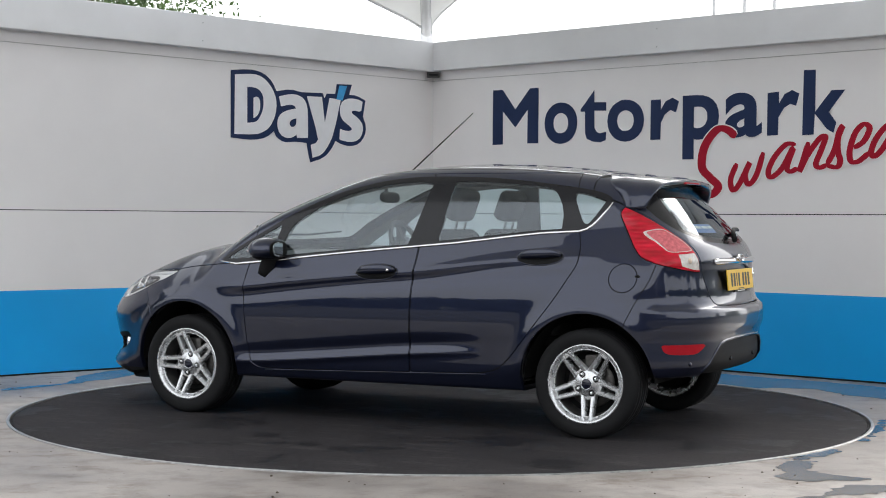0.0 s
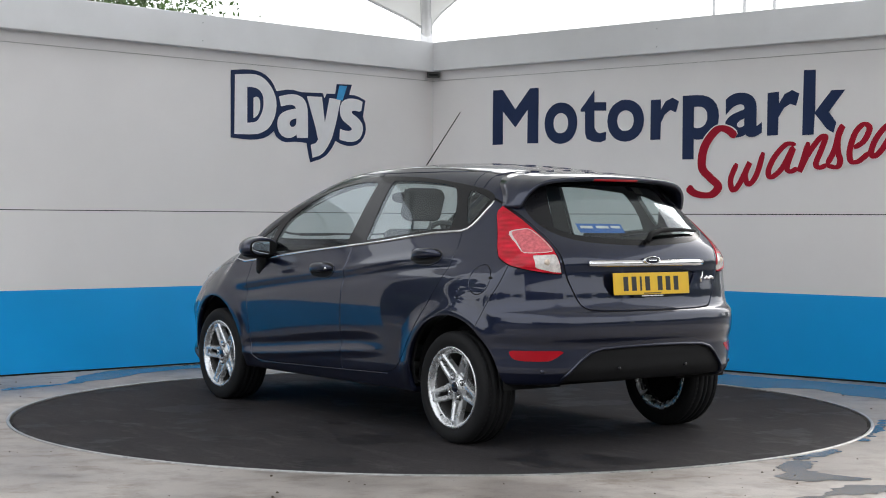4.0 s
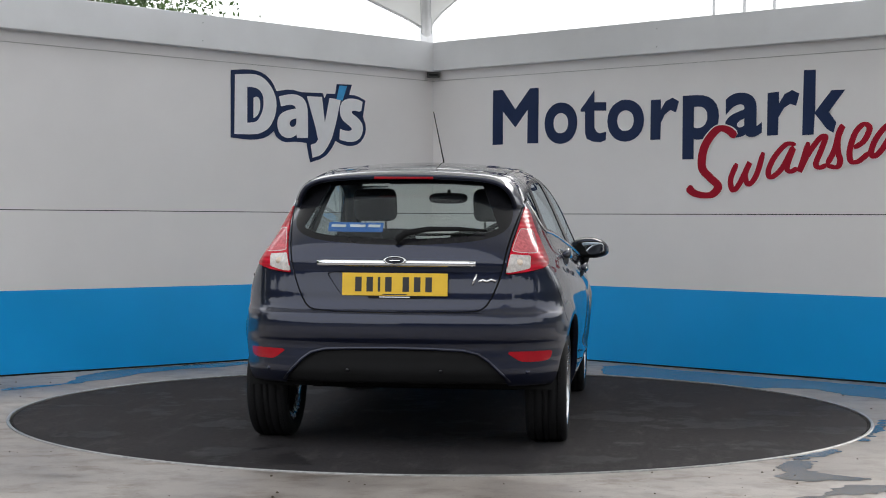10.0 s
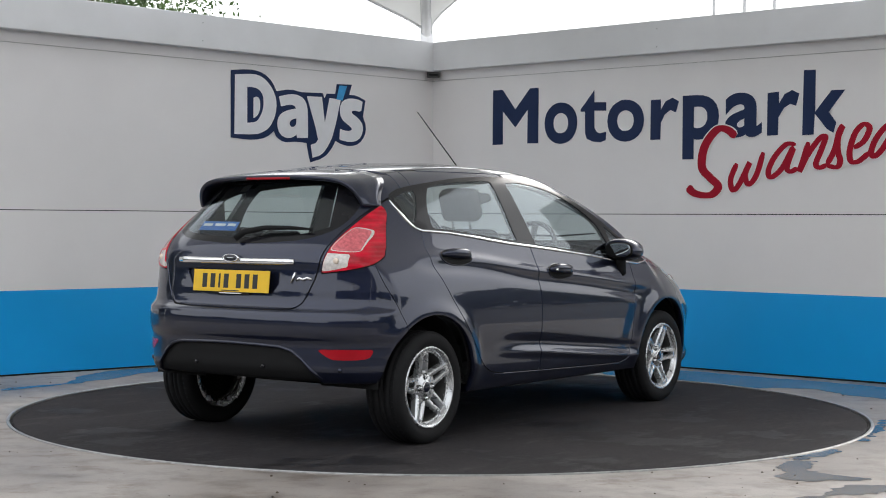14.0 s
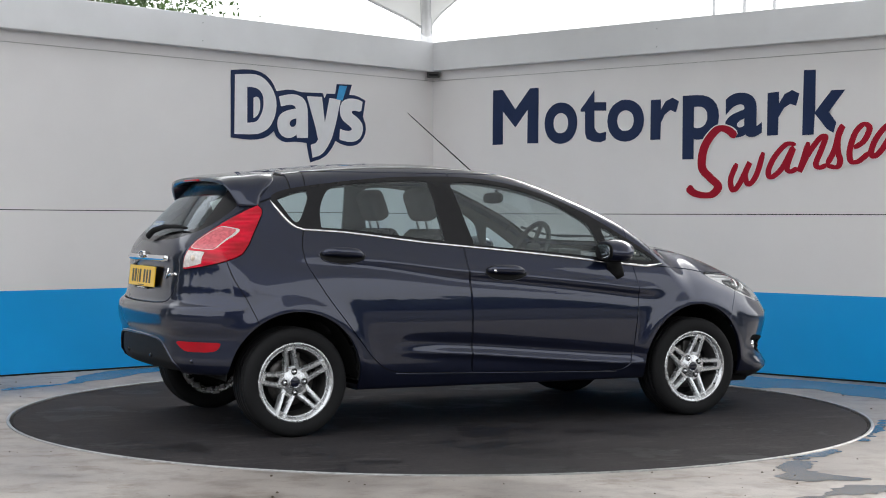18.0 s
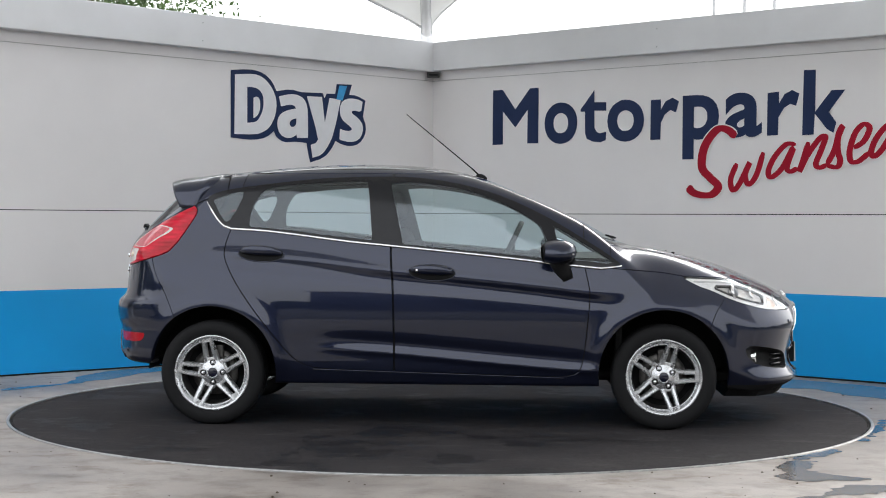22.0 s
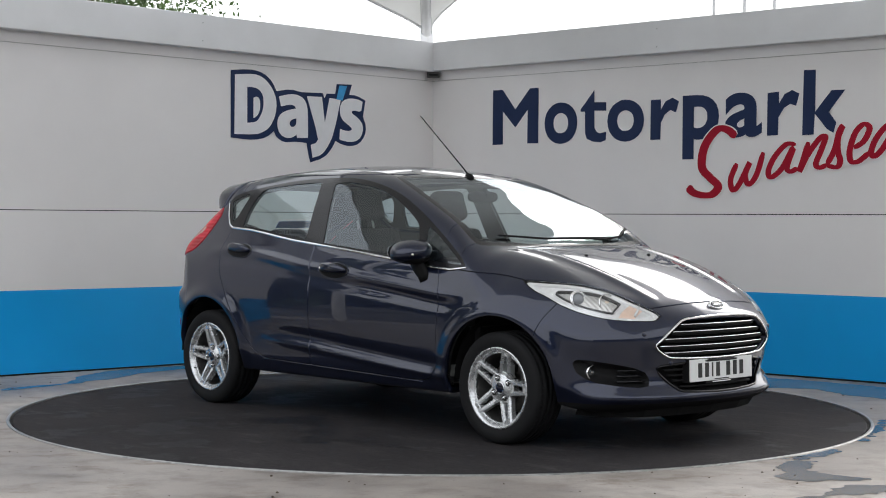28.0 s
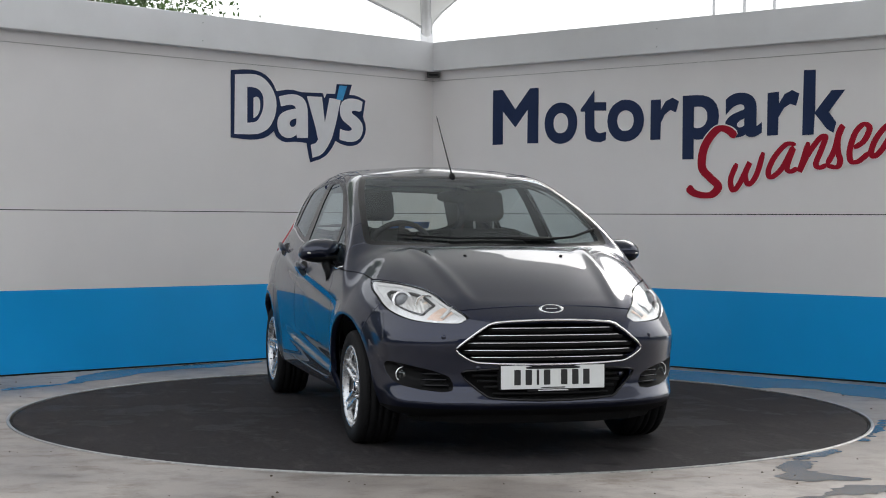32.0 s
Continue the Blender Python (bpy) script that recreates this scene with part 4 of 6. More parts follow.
# tail lamps
LAMP_WINDOW = outline([(0.640, 1.088), (0.600, 1.097), (0.588, 1.088), (0.563, 0.995), (0.568, 0.985), (0.672, 0.977), (0.68, 0.987), (0.652, 1.075)], 1)
LAMP_CLEAR = outline([(0.652, 0.966), (0.556, 0.973), (0.536, 0.884), (0.575, 0.886), (0.65, 0.906)], 1, (0, 1, 2, 4))
shell.cut("tail_lamp", "tail_rim", lambda x, y, z: np.maximum(inside(LAMP_WINDOW, np.abs(y), z) - 0.0025, x + 1.3))
shell.cut("tail_rim", "tail_window", lambda x, y, z: np.maximum(inside(LAMP_WINDOW, np.abs(y), z) + 0.0005, x + 1.3))
shell.cut("tail_lamp", "tail_clear", lambda x, y, z: np.maximum(inside(LAMP_CLEAR, np.abs(y), z), x + 1.3))
for half in (1, -1):
    for piece in ("tail_lamp", "tail_window", "tail_clear", "tail_rim"):
        skin_ob("lamp_backing", shell.take(piece, half), VOID, car, lip=0.0, sink=0.03)
    lamp = skin_ob("tail_lamp", shell.take("tail_lamp", half), RED_RIBBED, car, lip=0.02, sink=-0.004, label="large red tail lamp reaching round the corner")
    skin_ob("lamp_border", shell.take("tail_rim", half), WHITE_LENS, lamp, lip=0.01, sink=-0.004)
    skin_ob("brake_window", shell.take("tail_window", half), PINK_LENS, lamp, lip=0.01, sink=-0.003)
    skin_ob("indicator_window", shell.take("tail_clear", half), WHITE_LENS, lamp, lip=0.01, sink=-0.003)
    p = on_rear(half * 0.6, 0.935, 0.0)
    lens_shape(p, ((1, 0, 0), (0, 1, 0), (0, 0, 1)), (0.012, 0.018, 0.016), BULB, "bulb", lamp)

# head lamps: bright rim, dark-lined pod with projector and fluted bowl, amber turn section, clear cover
covers = {half: shell.take("head_lamp", half) for half in (1, -1)}
well_rule = lambda x, y, z: head_lamp(x, y, z) + 0.013
pod_rule = lambda x, y, z: np.maximum.reduce([head_lamp(x, y, z) + 0.03, 1.535 - x, x - 1.825])
shell.cut("head_lamp", "lamp_well", well_rule)
shell.cut("lamp_well", "pod_line", pod_rule)
shell.cut("pod_line", "lamp_pod", lambda x, y, z: pod_rule(x, y, z) + 0.006)
shell.cut("lamp_well", "turn_section", lambda x, y, z: np.maximum(1.85 - x, x - 1.905))
for half in (1, -1):
    skin_ob("lamp_backing", covers[half], VOID, car, lip=0.0, sink=0.06)
    house = skin_ob("head_lamp", shell.take("head_lamp", half), LAMP_WHITE, car, lip=0.03, sink=0.012, label="long swept clear head lamp")
    skin_ob("lens_cover", covers[half], LENS, house, lip=0.003, sink=-0.001)
    skin_ob("lamp_well", shell.take("lamp_well", half), LAMP_GREY, house, lip=0.0, sink=0.026)
    skin_ob("pod_line", shell.take("pod_line", half), BARREL, house, lip=0.02, sink=0.018)
    skin_ob("lamp_pod", shell.take("lamp_pod", half), FLUTED, house, lip=0.0, sink=0.034)
    skin_ob("turn_section", shell.take("turn_section", half), AMBER, house, lip=0.0, sink=0.024)
    for (x, y, z), r, kind in (((1.655, 0.652, 0.752), 0.044, "dip"), ((1.765, 0.56, 0.735), 0.046, "main"), ((1.875, 0.478, 0.688), 0.024, "turn")):
        m = cone_pose((x - 0.016, half * (y - 0.006), z - 0.006), (1.0, 0.3 * half, 0.28))
        turned([(0.006, -r * 0.9), (r * 0.45, -r * 0.75), (r * 0.8, -r * 0.3), (r, 0.006), (r * 1.08, 0.008), (r * 1.1, -0.002)], m, kind + "_bowl", REFLECTOR, house)
        if kind == "dip":
            lens_shape(m @ Vector((0, 0, -0.008)), ((1, 0, 0), (0, 1, 0), (0, 0, 1)), (r * 0.74,) * 3, LENS_BALL, "projector_ball", house)
            turned([(r * 0.76, -0.004), (r * 0.82, 0.008), (r * 0.95, 0.008), (r, -0.004)], m, "projector_ring", CHROME, house)
        else:
            lens_shape(m @ Vector((0, 0, -0.008)), ((1, 0, 0), (0, 1, 0), (0, 0, 1)), (r * 0.36,) * 3, AMBER if kind == "turn" else BULB, kind + "_bulb", house)
    bar = on_fronts([(half * y, z) for y, z in ((0.452, 0.735), (0.49, 0.705), (0.52, 0.678))], -0.012)
    v, f = tube(bar, [0.008, 0.009, 0.008], 8, 0.6)
    mesh_ob("light_strip", v, f, LAMP_WHITE, house, True)

# front grille: chrome frame and bars
frame_pts = [(y, z) for y, z in GRILLE if y >= 0.0]
ring_pts = on_fronts(frame_pts + [(-y, z) for y, z in frame_pts[::-1]], 0.003)
grille = ring_tube("grille", ring_pts, 0.0062, CHROME, car, "six-sided chrome framed grille with chrome bars")
edge_top = spline([(0.455, 0.36), (0.475, 0.40), (0.52, 0.455), (0.54, 0.45), (0.6, 0.38), (0.64, 0.32), (0.668, 0.26)])
for z in (0.633, 0.596, 0.558, 0.521, 0.487):
    w = float(edge_top(z)) - 0.02
    line = on_fronts([(y, z) for y in np.linspace(-w, w, 17)], -0.012)
    v, f = tube(line, 0.0038, 6, 1.6)
    mesh_ob("grille_bar", v, f, CHROME, grille, True)
    line = [p + Vector((-0.014, 0, -0.010)) for p in line]
    v, f = tube(line, 0.011, 6, 1.0)
    mesh_ob("grille_vane", v, f, BLACK, grille, True)
frame_pts = [(y, z) for y, z in LOW_GRILLE if y >= 0.0]
low = ring_tube("lower_grille", on_fronts(frame_pts + [(-y, z) for y, z in frame_pts[::-1]]), 0.007, BLACK_GLOSS, car, "black lower air intake")
for z, w in ((0.425, 0.38), (0.4, 0.385), (0.375, 0.36), (0.35, 0.33), (0.325, 0.29)):
    v, f = tube(on_fronts([(y, z) for y in np.linspace(-w, w, 13)], -0.014), 0.007, 6, 1.4)
    mesh_ob("grille_bar", v, f, BLACK, low, True)

# fog lamps in their niches
for half in (1, -1):
    v, t, n = shell.take("fog_niche", half)
    depth = np.clip(-front_rule(FOG_NICHE, 1.5)(*v.T) * 1.4, 0, 0.045)
    niche = skin_ob("fog_niche", (v, t, n), BLACK, car, lip=0.0, sink=depth + 0.001, label="black fog lamp recess")
    m = cone_pose((1.742, half * 0.66, 0.392), (1.0, 0.2 * half, 0.05))
    turned([(0.04, -0.02), (0.042, 0.012), (0.039, 0.02), (0.034, 0.016), (0.032, 0.0)], m, "fog_lamp_ring", CHROME, niche)
    turned([(0.0, -0.015), (0.02, -0.01), (0.033, 0.004)], m, "fog_lamp_bowl", REFLECTOR, niche)
    turned([(0.0, 0.016), (0.018, 0.014), (0.033, 0.006)], m, "fog_lamp_glass", LENS, niche)
    lens_shape(m @ Vector((0, 0, -0.004)), ((1, 0, 0), (0, 1, 0), (0, 0, 1)), (0.009,) * 3, BULB, "bulb", niche)
    for k in range(3):
        z = 0.352 + 0.025 * k
        v, f = tube(on_fronts([(half * y, z + (0.6 - y) * 0.02) for y in np.linspace(0.49 + 0.01 * k, 0.61, 5)], -0.02), 0.006, 6, 1.5)
        mesh_ob("fog_vane", v, f, BLACK_GLOSS, niche, True)

# badges
def badge(at, way, w, h, parent, name):
    m = cone_pose(at, way)
    v, f = lathe([(0.0, 0.008), (0.6, 0.0075), (0.8, 0.006), (0.8, 0.004)], 36, False)
    s = Matrix.Diagonal((w, h, 1, 1))
    fix = Matrix.Rotation(math.atan2((m.to_3x3() @ Vector((1, 0, 0))).z, (m.to_3x3() @ Vector((0, 1, 0))).z), 4, "Z")
    core = mesh_ob(name, [m @ fix @ s @ Vector(q) for q in v], f, BLUE_BADGE, parent, True, "oval dark blue and chrome badge")
    v, f = lathe([(0.78, 0.0), (0.8, 0.009), (0.9, 0.0105), (1.0, 0.006), (1.0, -0.004)], 36, False)
    mesh_ob("badge_ring", [m @ fix @ s @ Vector(q) for q in v], f, CHROME, core, True)
    part("badge_mark", box(-w * 0.45, -h * 0.1, 0.0075, w * 0.45, h * 0.1, 0.0092, 0.0006, m @ fix), CHROME, core)


badge(on_front(0.0, 0.712, 0.003), (0.75, 0, 0.65), 0.062, 0.027, car, "front_badge")
gate_bar = on_rears([(y, 0.926) for y in np.linspace(-0.39, 0.39, 21)], 0.006)
v, f = tube(gate_bar, [0.015] + [0.0175] * 19 + [0.015], 10, 0.6)
mesh_ob("tailgate_bar", v, f, CHROME, tailgate, True, "chrome bar above the number plate")
badge(on_rear(0.0, 0.938, 0.018), (-1, 0, 0.1), 0.057, 0.021, tailgate, "rear_badge")
# the model badge as plain script-like strokes
for line, r in (([(-0.376, 0.822), (-0.396, 0.876)], 0.0065), ([(-0.405, 0.838), (-0.425, 0.848), (-0.445, 0.84), (-0.465, 0.85), (-0.488, 0.842)], 0.0085)):
    v, f = tube(on_rears(line, 0.003), r, 6)
    mesh_ob("model_badge_stroke", v, f, CHROME, tailgate, True)


# number plates: the characters stand as plain bars
def plate(name, at, way, mat, parent):
    m = cone_pose(at, way)
    up = m.to_3x3().inverted() @ Vector((0, 0, 1))
    m = m @ Matrix.Rotation(math.atan2(up.y, up.x) - math.pi / 2, 4, "Z")
    body = part(name, box(-0.26, -0.0555, 0, 0.26, 0.0555, 0.006, 0.002, m), mat, parent, name.replace("_", " ") + " with dark characters")
    x = -0.195
    for k in range(7):
        w = 0.012 if k == 2 else 0.032
        part("character_bar", box(x, -0.036, 0.0062, x + w, 0.036, 0.0072, 0.0, m), INK, body)
        x += w + 0.024 + (0.03 if k == 3 else 0)
    part("print_line", box(-0.06, -0.0515, 0.0062, 0.06, -0.0465, 0.007, 0.0, m), INK, body)
    part("plate_holder", box(-0.13, -0.068, -0.004, 0.13, -0.0558, 0.004, 0.001, m), BLACK, body)
    part("print_line", box(-0.075, -0.0645, 0.0042, 0.075, -0.0595, 0.005, 0.0, m), WHITE_INK, body)
    return body


plate("yellow_number_plate", Vector((-1.842, 0, 0.824)), (-1, 0, 0.1), YELLOW, tailgate)
plate("white_number_plate", Vector((2.034, 0, 0.395)), (1, 0, 0.03), WHITE_PLATE, car)
tray = [(1.62, 0.62), (1.8, 0.6), (1.92, 0.45), (1.98, 0.25), (1.995, 0.0), (1.98, -0.25), (1.92, -0.45), (1.8, -0.6), (1.62, -0.62)]
m = len(tray)
mesh_ob("front_undertray", [(x, y, 0.215) for x, y in tray] + [(x - 0.03, y * 0.98, 0.168) for x, y in tray],
        [tuple(range(m)), tuple(m + k for k in range(m))[::-1]] + [(k, k + m, (k + 1) % m + m, (k + 1) % m) for k in range(m)], BLACK, car, False, "black plastic lip under the front bumper")
part("plate_backing", box(1.99, -0.265, 0.335, 2.033, 0.265, 0.455, 0.004), BLACK, car)

# rear wiper, sensors
line = [on_rear(0.0, 1.022, 0.028), on_rear(-0.04, 1.05, 0.034), on_rear(-0.15, 1.074, 0.03), on_rear(-0.3, 1.08, 0.024), on_rear(-0.43, 1.076, 0.018)]
v, f = tube(line, [0.018, 0.017, 0.014, 0.011, 0.006], 8, 0.8)
mesh_ob("rear_wiper", v, f, BLACK, tailgate, True, "black rear wiper")
for y, z in ((0.645, 0.4), (0.23, 0.404), (-0.23, 0.404), (-0.645, 0.4)):
    p = on_rear(y, z, -0.008 if abs(y) < 0.5 else 0.001)
    turned([(0, 0.004), (0.009, 0.0035), (0.011, 0.0), (0.011, -0.01)], cone_pose(p, (-1, y * 0.8, 0)), "parking_sensor", BLACK_GLOSS if abs(y) < 0.5 else PAINT, car, steps=18)
for y, z in ((0.52, 0.585), (-0.52, 0.585), (0.36, 0.40), (-0.36, 0.44)):
    p = on_front(y, z, 0.001)
    turned([(0, 0.003), (0.009, 0.0025), (0.011, 0.0), (0.011, -0.01)], cone_pose(p, (1, y * 0.8, 0)), "parking_sensor", PAINT, car, steps=18)


# wheels: x, y in the wheel's plane, z outwards
def build_wheel(name, m, turn):
    rim = turned([(0.15, -0.07), (0.17, -0.08), (0.2, -0.092), (0.203, -0.09), (0.186, -0.06), (0.182, 0.02), (0.184, 0.06), (0.19, 0.078), (0.198, 0.085),
                  (0.206, 0.088), (0.2095, 0.092), (0.2095, 0.099), (0.204, 0.102), (0.196, 0.098), (0.188, 0.088), (0.183, 0.076), (0.176, 0.05), (0.172, 0.0), (0.16, -0.07)],
                 Matrix.Identity(4), name, SILVER, car, "silver five-spoke alloy wheel with a black tyre", 72, True)
    rim.matrix_basis = m
    turned([(0.1885, 0.08), (0.1815, 0.073), (0.1745, 0.05), (0.1705, 0.0), (0.1585, -0.066)], Matrix.Identity(4), "barrel", BARREL, rim, "", 64)
    half = [(0.198, 0.082), (0.204, 0.094), (0.213, 0.098), (0.228, 0.104), (0.247, 0.106), (0.264, 0.103), (0.276, 0.097), (0.283, 0.088), (0.286, 0.078),
            (0.2868, 0.062), (0.2805, 0.0605), (0.2805, 0.053), (0.2875, 0.0515), (0.288, 0.02), (0.281, 0.0185), (0.281, 0.0105), (0.288, 0.009)]
    prof = half + [(r, -h) for r, h in half[::-1]]
    tyre = turned(prof, Matrix.Identity(4), "tyre", RUBBER, rim, "", 96, True)
    # shoulder blocks of the tread
    bm = bmesh.new()
    for s in (1, -1):
        for k in range(64):
            a, w = math.tau * (k + 0.25 * s) / 64, math.tau * 0.36 / 64
            ring = []
            for b in (a - w, a + w):
                for r, h in ((0.2762, 0.094), (0.2872, 0.0795), (0.2885, 0.0635), (0.2795, 0.0635)):
                    ring.append(bm.verts.new((r * math.cos(b), r * math.sin(b), s * h)))
            for i in range(3):
                bm.faces.new((ring[i], ring[i + 1], ring[i + 5], ring[i + 4]))
            bm.faces.new(ring[:4])
            bm.faces.new(ring[4:][::-1])
    bmesh.ops.recalc_face_normals(bm, faces=bm.faces)
    part("tread", bm, RUBBER, rim)["kind"] = "stuff"
    hub = turned([(0.0, 0.073), (0.03, 0.073), (0.036, 0.068), (0.066, 0.067), (0.074, 0.061), (0.077, 0.03), (0.07, 0.0)], Matrix.Identity(4), "hub", SILVER, rim, "", 48)
    turned([(0.0, 0.083), (0.02, 0.0825), (0.0265, 0.08)], Matrix.Identity(4), "centre_cap", BLUE_BADGE, rim, "", 32)
    turned([(0.0265, 0.08), (0.029, 0.081), (0.031, 0.078), (0.031, 0.07)], Matrix.Identity(4), "cap_ring", CHROME, rim, "", 32)
    for k in range(4):
        a = turn + radians(9) + k * math.pi / 2
        mm = Matrix.Translation((0.055 * math.cos(a), 0.055 * math.sin(a), 0.062))
        # dark ring laid on the hub in place of a shaded well
        turned([(0.011, 0.0075), (0.014, 0.0085), (0.0165, 0.009)], mm, "nut_well_shade", VOID, rim, "", 16)
        turned([(0.0, 0.02), (0.006, 0.02), (0.0085, 0.016), (0.0095, 0.002)], mm, "wheel_nut", CHROME, rim, "", 6)
    turned([(0.1765, 0.062), (0.184, 0.064), (0.184, 0.076), (0.1805, 0.079), (0.1765, 0.076)], Matrix.Identity(4), "inner_rim", SILVER, rim, "", 64, True)
    # face height along the spoke, then a pair of bars joined at hub and rim
    for k in range(5):
        mm = Matrix.Rotation(turn + k * math.tau / 5, 4, "Z")
        bm = bmesh.new()
        stations = ((0.045, 0.064, 0.0145), (0.075, 0.069, 0.0132), (0.1, 0.075, 0.0124), (0.135, 0.083, 0.0116), (0.165, 0.089, 0.0116), (0.198, 0.094, 0.0125))
        for s in (1, -1):
            rings = []
            for r, h, w in stations:
                mid = s * (0.0292 - 0.068 * (r - 0.055))
                prof2 = [(-w * 1.3, -0.035), (-w, -0.009), (-w * 0.5, 0.0), (w * 0.5, 0.0), (w, -0.009), (w * 1.3, -0.035)]
                rings.append([bm.verts.new((r, mid + o, h + q)) for o, q in prof2])
            for a, b in zip(rings, rings[1:]):
                for i in range(6):
                    j = (i + 1) % 6
                    bm.faces.new((a[i], a[j], b[j], b[i]))
            bm.faces.new(rings[0])
            bm.faces.new(rings[-1][::-1])
        box(0.168, -0.024, 0.05, 0.2, 0.024, 0.0905, 0.004, None, bm)
        box(0.19, -0.036, 0.05, 0.201, 0.036, 0.0905, 0.004, None, bm)
        box(0.04, -0.04, 0.03, 0.084, 0.04, 0.066, 0.004, None, bm)
        bmesh.ops.recalc_face_normals(bm, faces=bm.faces)
        bm.transform(mm)
        part("spoke", bm, SILVER, rim)
    turned([(0.05, 0.0), (0.128, 0.0), (0.13, -0.004), (0.13, -0.02), (0.05, -0.02)], Matrix.Identity(4), "brake_disc", DISC, rim, "", 40, True)
    turned([(0.0, -0.03), (0.175, -0.03)], Matrix.Identity(4), "brake_shield", VOID, rim, "", 32)
    bm = box(-0.03, 0.075, -0.02, 0.05, 0.15, 0.022, 0.008)
    part("brake_caliper", bm, DISC, rim)
    turned([(0.0035, 0.0), (0.0035, 0.02), (0.0, 0.022)], Matrix.Translation((0.186 * math.cos(turn + 0.6), 0.186 * math.sin(turn + 0.6), 0.07)), "valve", BLACK, rim, "", 8)
    return rim


for x, half, turn in ((WHEEL_X, 1, 251), (WHEEL_X, -1, 290), (-WHEEL_X, 1, 200), (-WHEEL_X, -1, 172)):
    # z outwards, y up; x runs to the right for one who looks at the wheel
    m = Matrix((( -half, 0, 0, x), (0, 0, half, half * 0.717), (0, 1, 0, 0.287), (0, 0, 0, 1)))
    build_wheel("wheel", m, radians(turn))
    # arch liner: a dark drum open to the side
    drum = []
    nn = 40
    for y in (0.40, 0.42, 0.765):
        for k in range(nn):
            a = 2 * math.pi * k / nn
            drum.append((x + (ARCH + 0.006) * math.cos(a), half * y, WHEEL_Z + (ARCH + 0.006) * math.sin(a)))
    faces = [tuple(range(nn))]
    keep = [k for k in range(nn) if math.sin(2 * math.pi * (k + 0.5) / nn) > 0.02]
    faces += [(i * nn + k, i * nn + (k + 1) % nn, (i + 1) * nn + (k + 1) % nn, (i + 1) * nn + k) for i in range(2) for k in keep]
    mesh_ob("arch_liner", drum, [f for f in faces[1:]], VOID, car, True)
    disc_pts = [p for p in drum[:nn] if p[2] > 0.25]
    mesh_ob("arch_wall", disc_pts, [tuple(range(len(disc_pts)))], VOID, car)

# dark pebble on the skin, painting the shade of the flap's finger notch
notch = on_side(-1.512, 0.853, 1, 0.001)
lens_shape(notch, ((1, 0, 0), (0, 0, 1), (0, 1, 0)), (0.014, 0.008, 0.004), VOID, "notch_shade", car)

# underside and cabin
part("underbody", box(-1.15, -0.56, 0.245, 1.7, 0.56, 0.30, 0.02), VOID, car)
part("sill_floor", box(-0.8, -0.7, 0.226, 0.8, 0.7, 0.262, 0.015), VOID, car)
for half in (1, -1):
    for end in ("front", "rear"):
        skin_ob("door_lining", shell.take(end + "_door", half), CABIN, DOORS[end, half], lip=0.0, sink=0.055)
    skin_ob("side_lining", shell.take("skin", half), CABIN, car, lip=0.0, sink=0.05)
    skin_ob("pillar_lining", shell.take("dlo", half), CABIN, car, lip=0.0, sink=0.024)
skin_ob("headlining", shell.take("roof"), LINING, car, lip=0.0, sink=0.035)
skin_ob("tailgate_lining", shell.take("tailgate"), CABIN, tailgate, lip=0.0, sink=0.045)
part("cabin_floor", box(-0.84, -0.72, 0.28, 0.84, 0.72, 0.31, 0.01), CABIN, car)
part("boot_floor", box(-1.6, -0.39, 0.34, -0.84, 0.39, 0.37, 0.01), CABIN, car)
part("parcel_shelf", box(-1.6, -0.58, 0.945, -1.12, 0.58, 0.965, 0.008), CABIN, car)
part("engine_bulkhead", box(0.98, -0.72, 0.25, 1.02, 0.72, 0.86, 0.01), VOID, car)
bm = bmesh.new()
prof = [(1.02, 0.93), (0.9, 0.955), (0.72, 0.955), (0.58, 0.93), (0.5, 0.86), (0.5, 0.74), (0.6, 0.6), (1.02, 0.6)]
rings = [[bm.verts.new((x, y, z - 0.03 * abs(y))) for x, z in prof] for y in (-0.7, -0.35, 0.0, 0.35, 0.7)]
for a, b in zip(rings, rings[1:]):
    for i in range(len(prof)):
        j = (i + 1) % len(prof)
        bm.faces.new((a[i], a[j], b[j], b[i]))
bmesh.ops.recalc_face_normals(bm, faces=bm.faces)
part("dashboard", bm, CABIN, car, "dark grey dashboard", smooth=False)
part("instrument_hood", box(0.5, -0.5, 0.92, 0.66, -0.2, 0.975, 0.02), CABIN, car)
m = cone_pose((0.38, -0.36, 0.955), (-0.9, 0, 0.42))
v, f = lathe([(0.185 + 0.016 * math.cos(a), 0.016 * math.sin(a)) for a in (math.tau * k / 10 for k in range(10))], 40)
wheel = mesh_ob("steering_wheel", [m @ Vector(q) for q in v], f, CABIN, car, True, "black steering wheel")
part("wheel_boss", box(-0.07, -0.06, -0.03, 0.07, 0.06, 0.005, 0.02, m), CABIN, wheel)
part("wheel_spoke", box(-0.18, -0.02, -0.015, 0.18, 0.02, 0.0, 0.006, m), CABIN, wheel)
part("wheel_spoke", box(-0.02, -0.18, -0.015, 0.02, 0.18, 0.0, 0.006, m), CABIN, wheel)
lens_shape((0.325, 0.0, 1.275), ((0, 1, 0), (0, 0, 1), (1, 0, 0.1)), (0.12, 0.034, 0.018), BLACK, "rear_view_mirror", car, 3.0)
v, f = tube([(0.35, 0, 1.285), (0.355, 0, 1.305), (0.345, 0, 1.325)], 0.011, 8)
mesh_ob("mirror_stalk", v, f, BLACK, car, True)


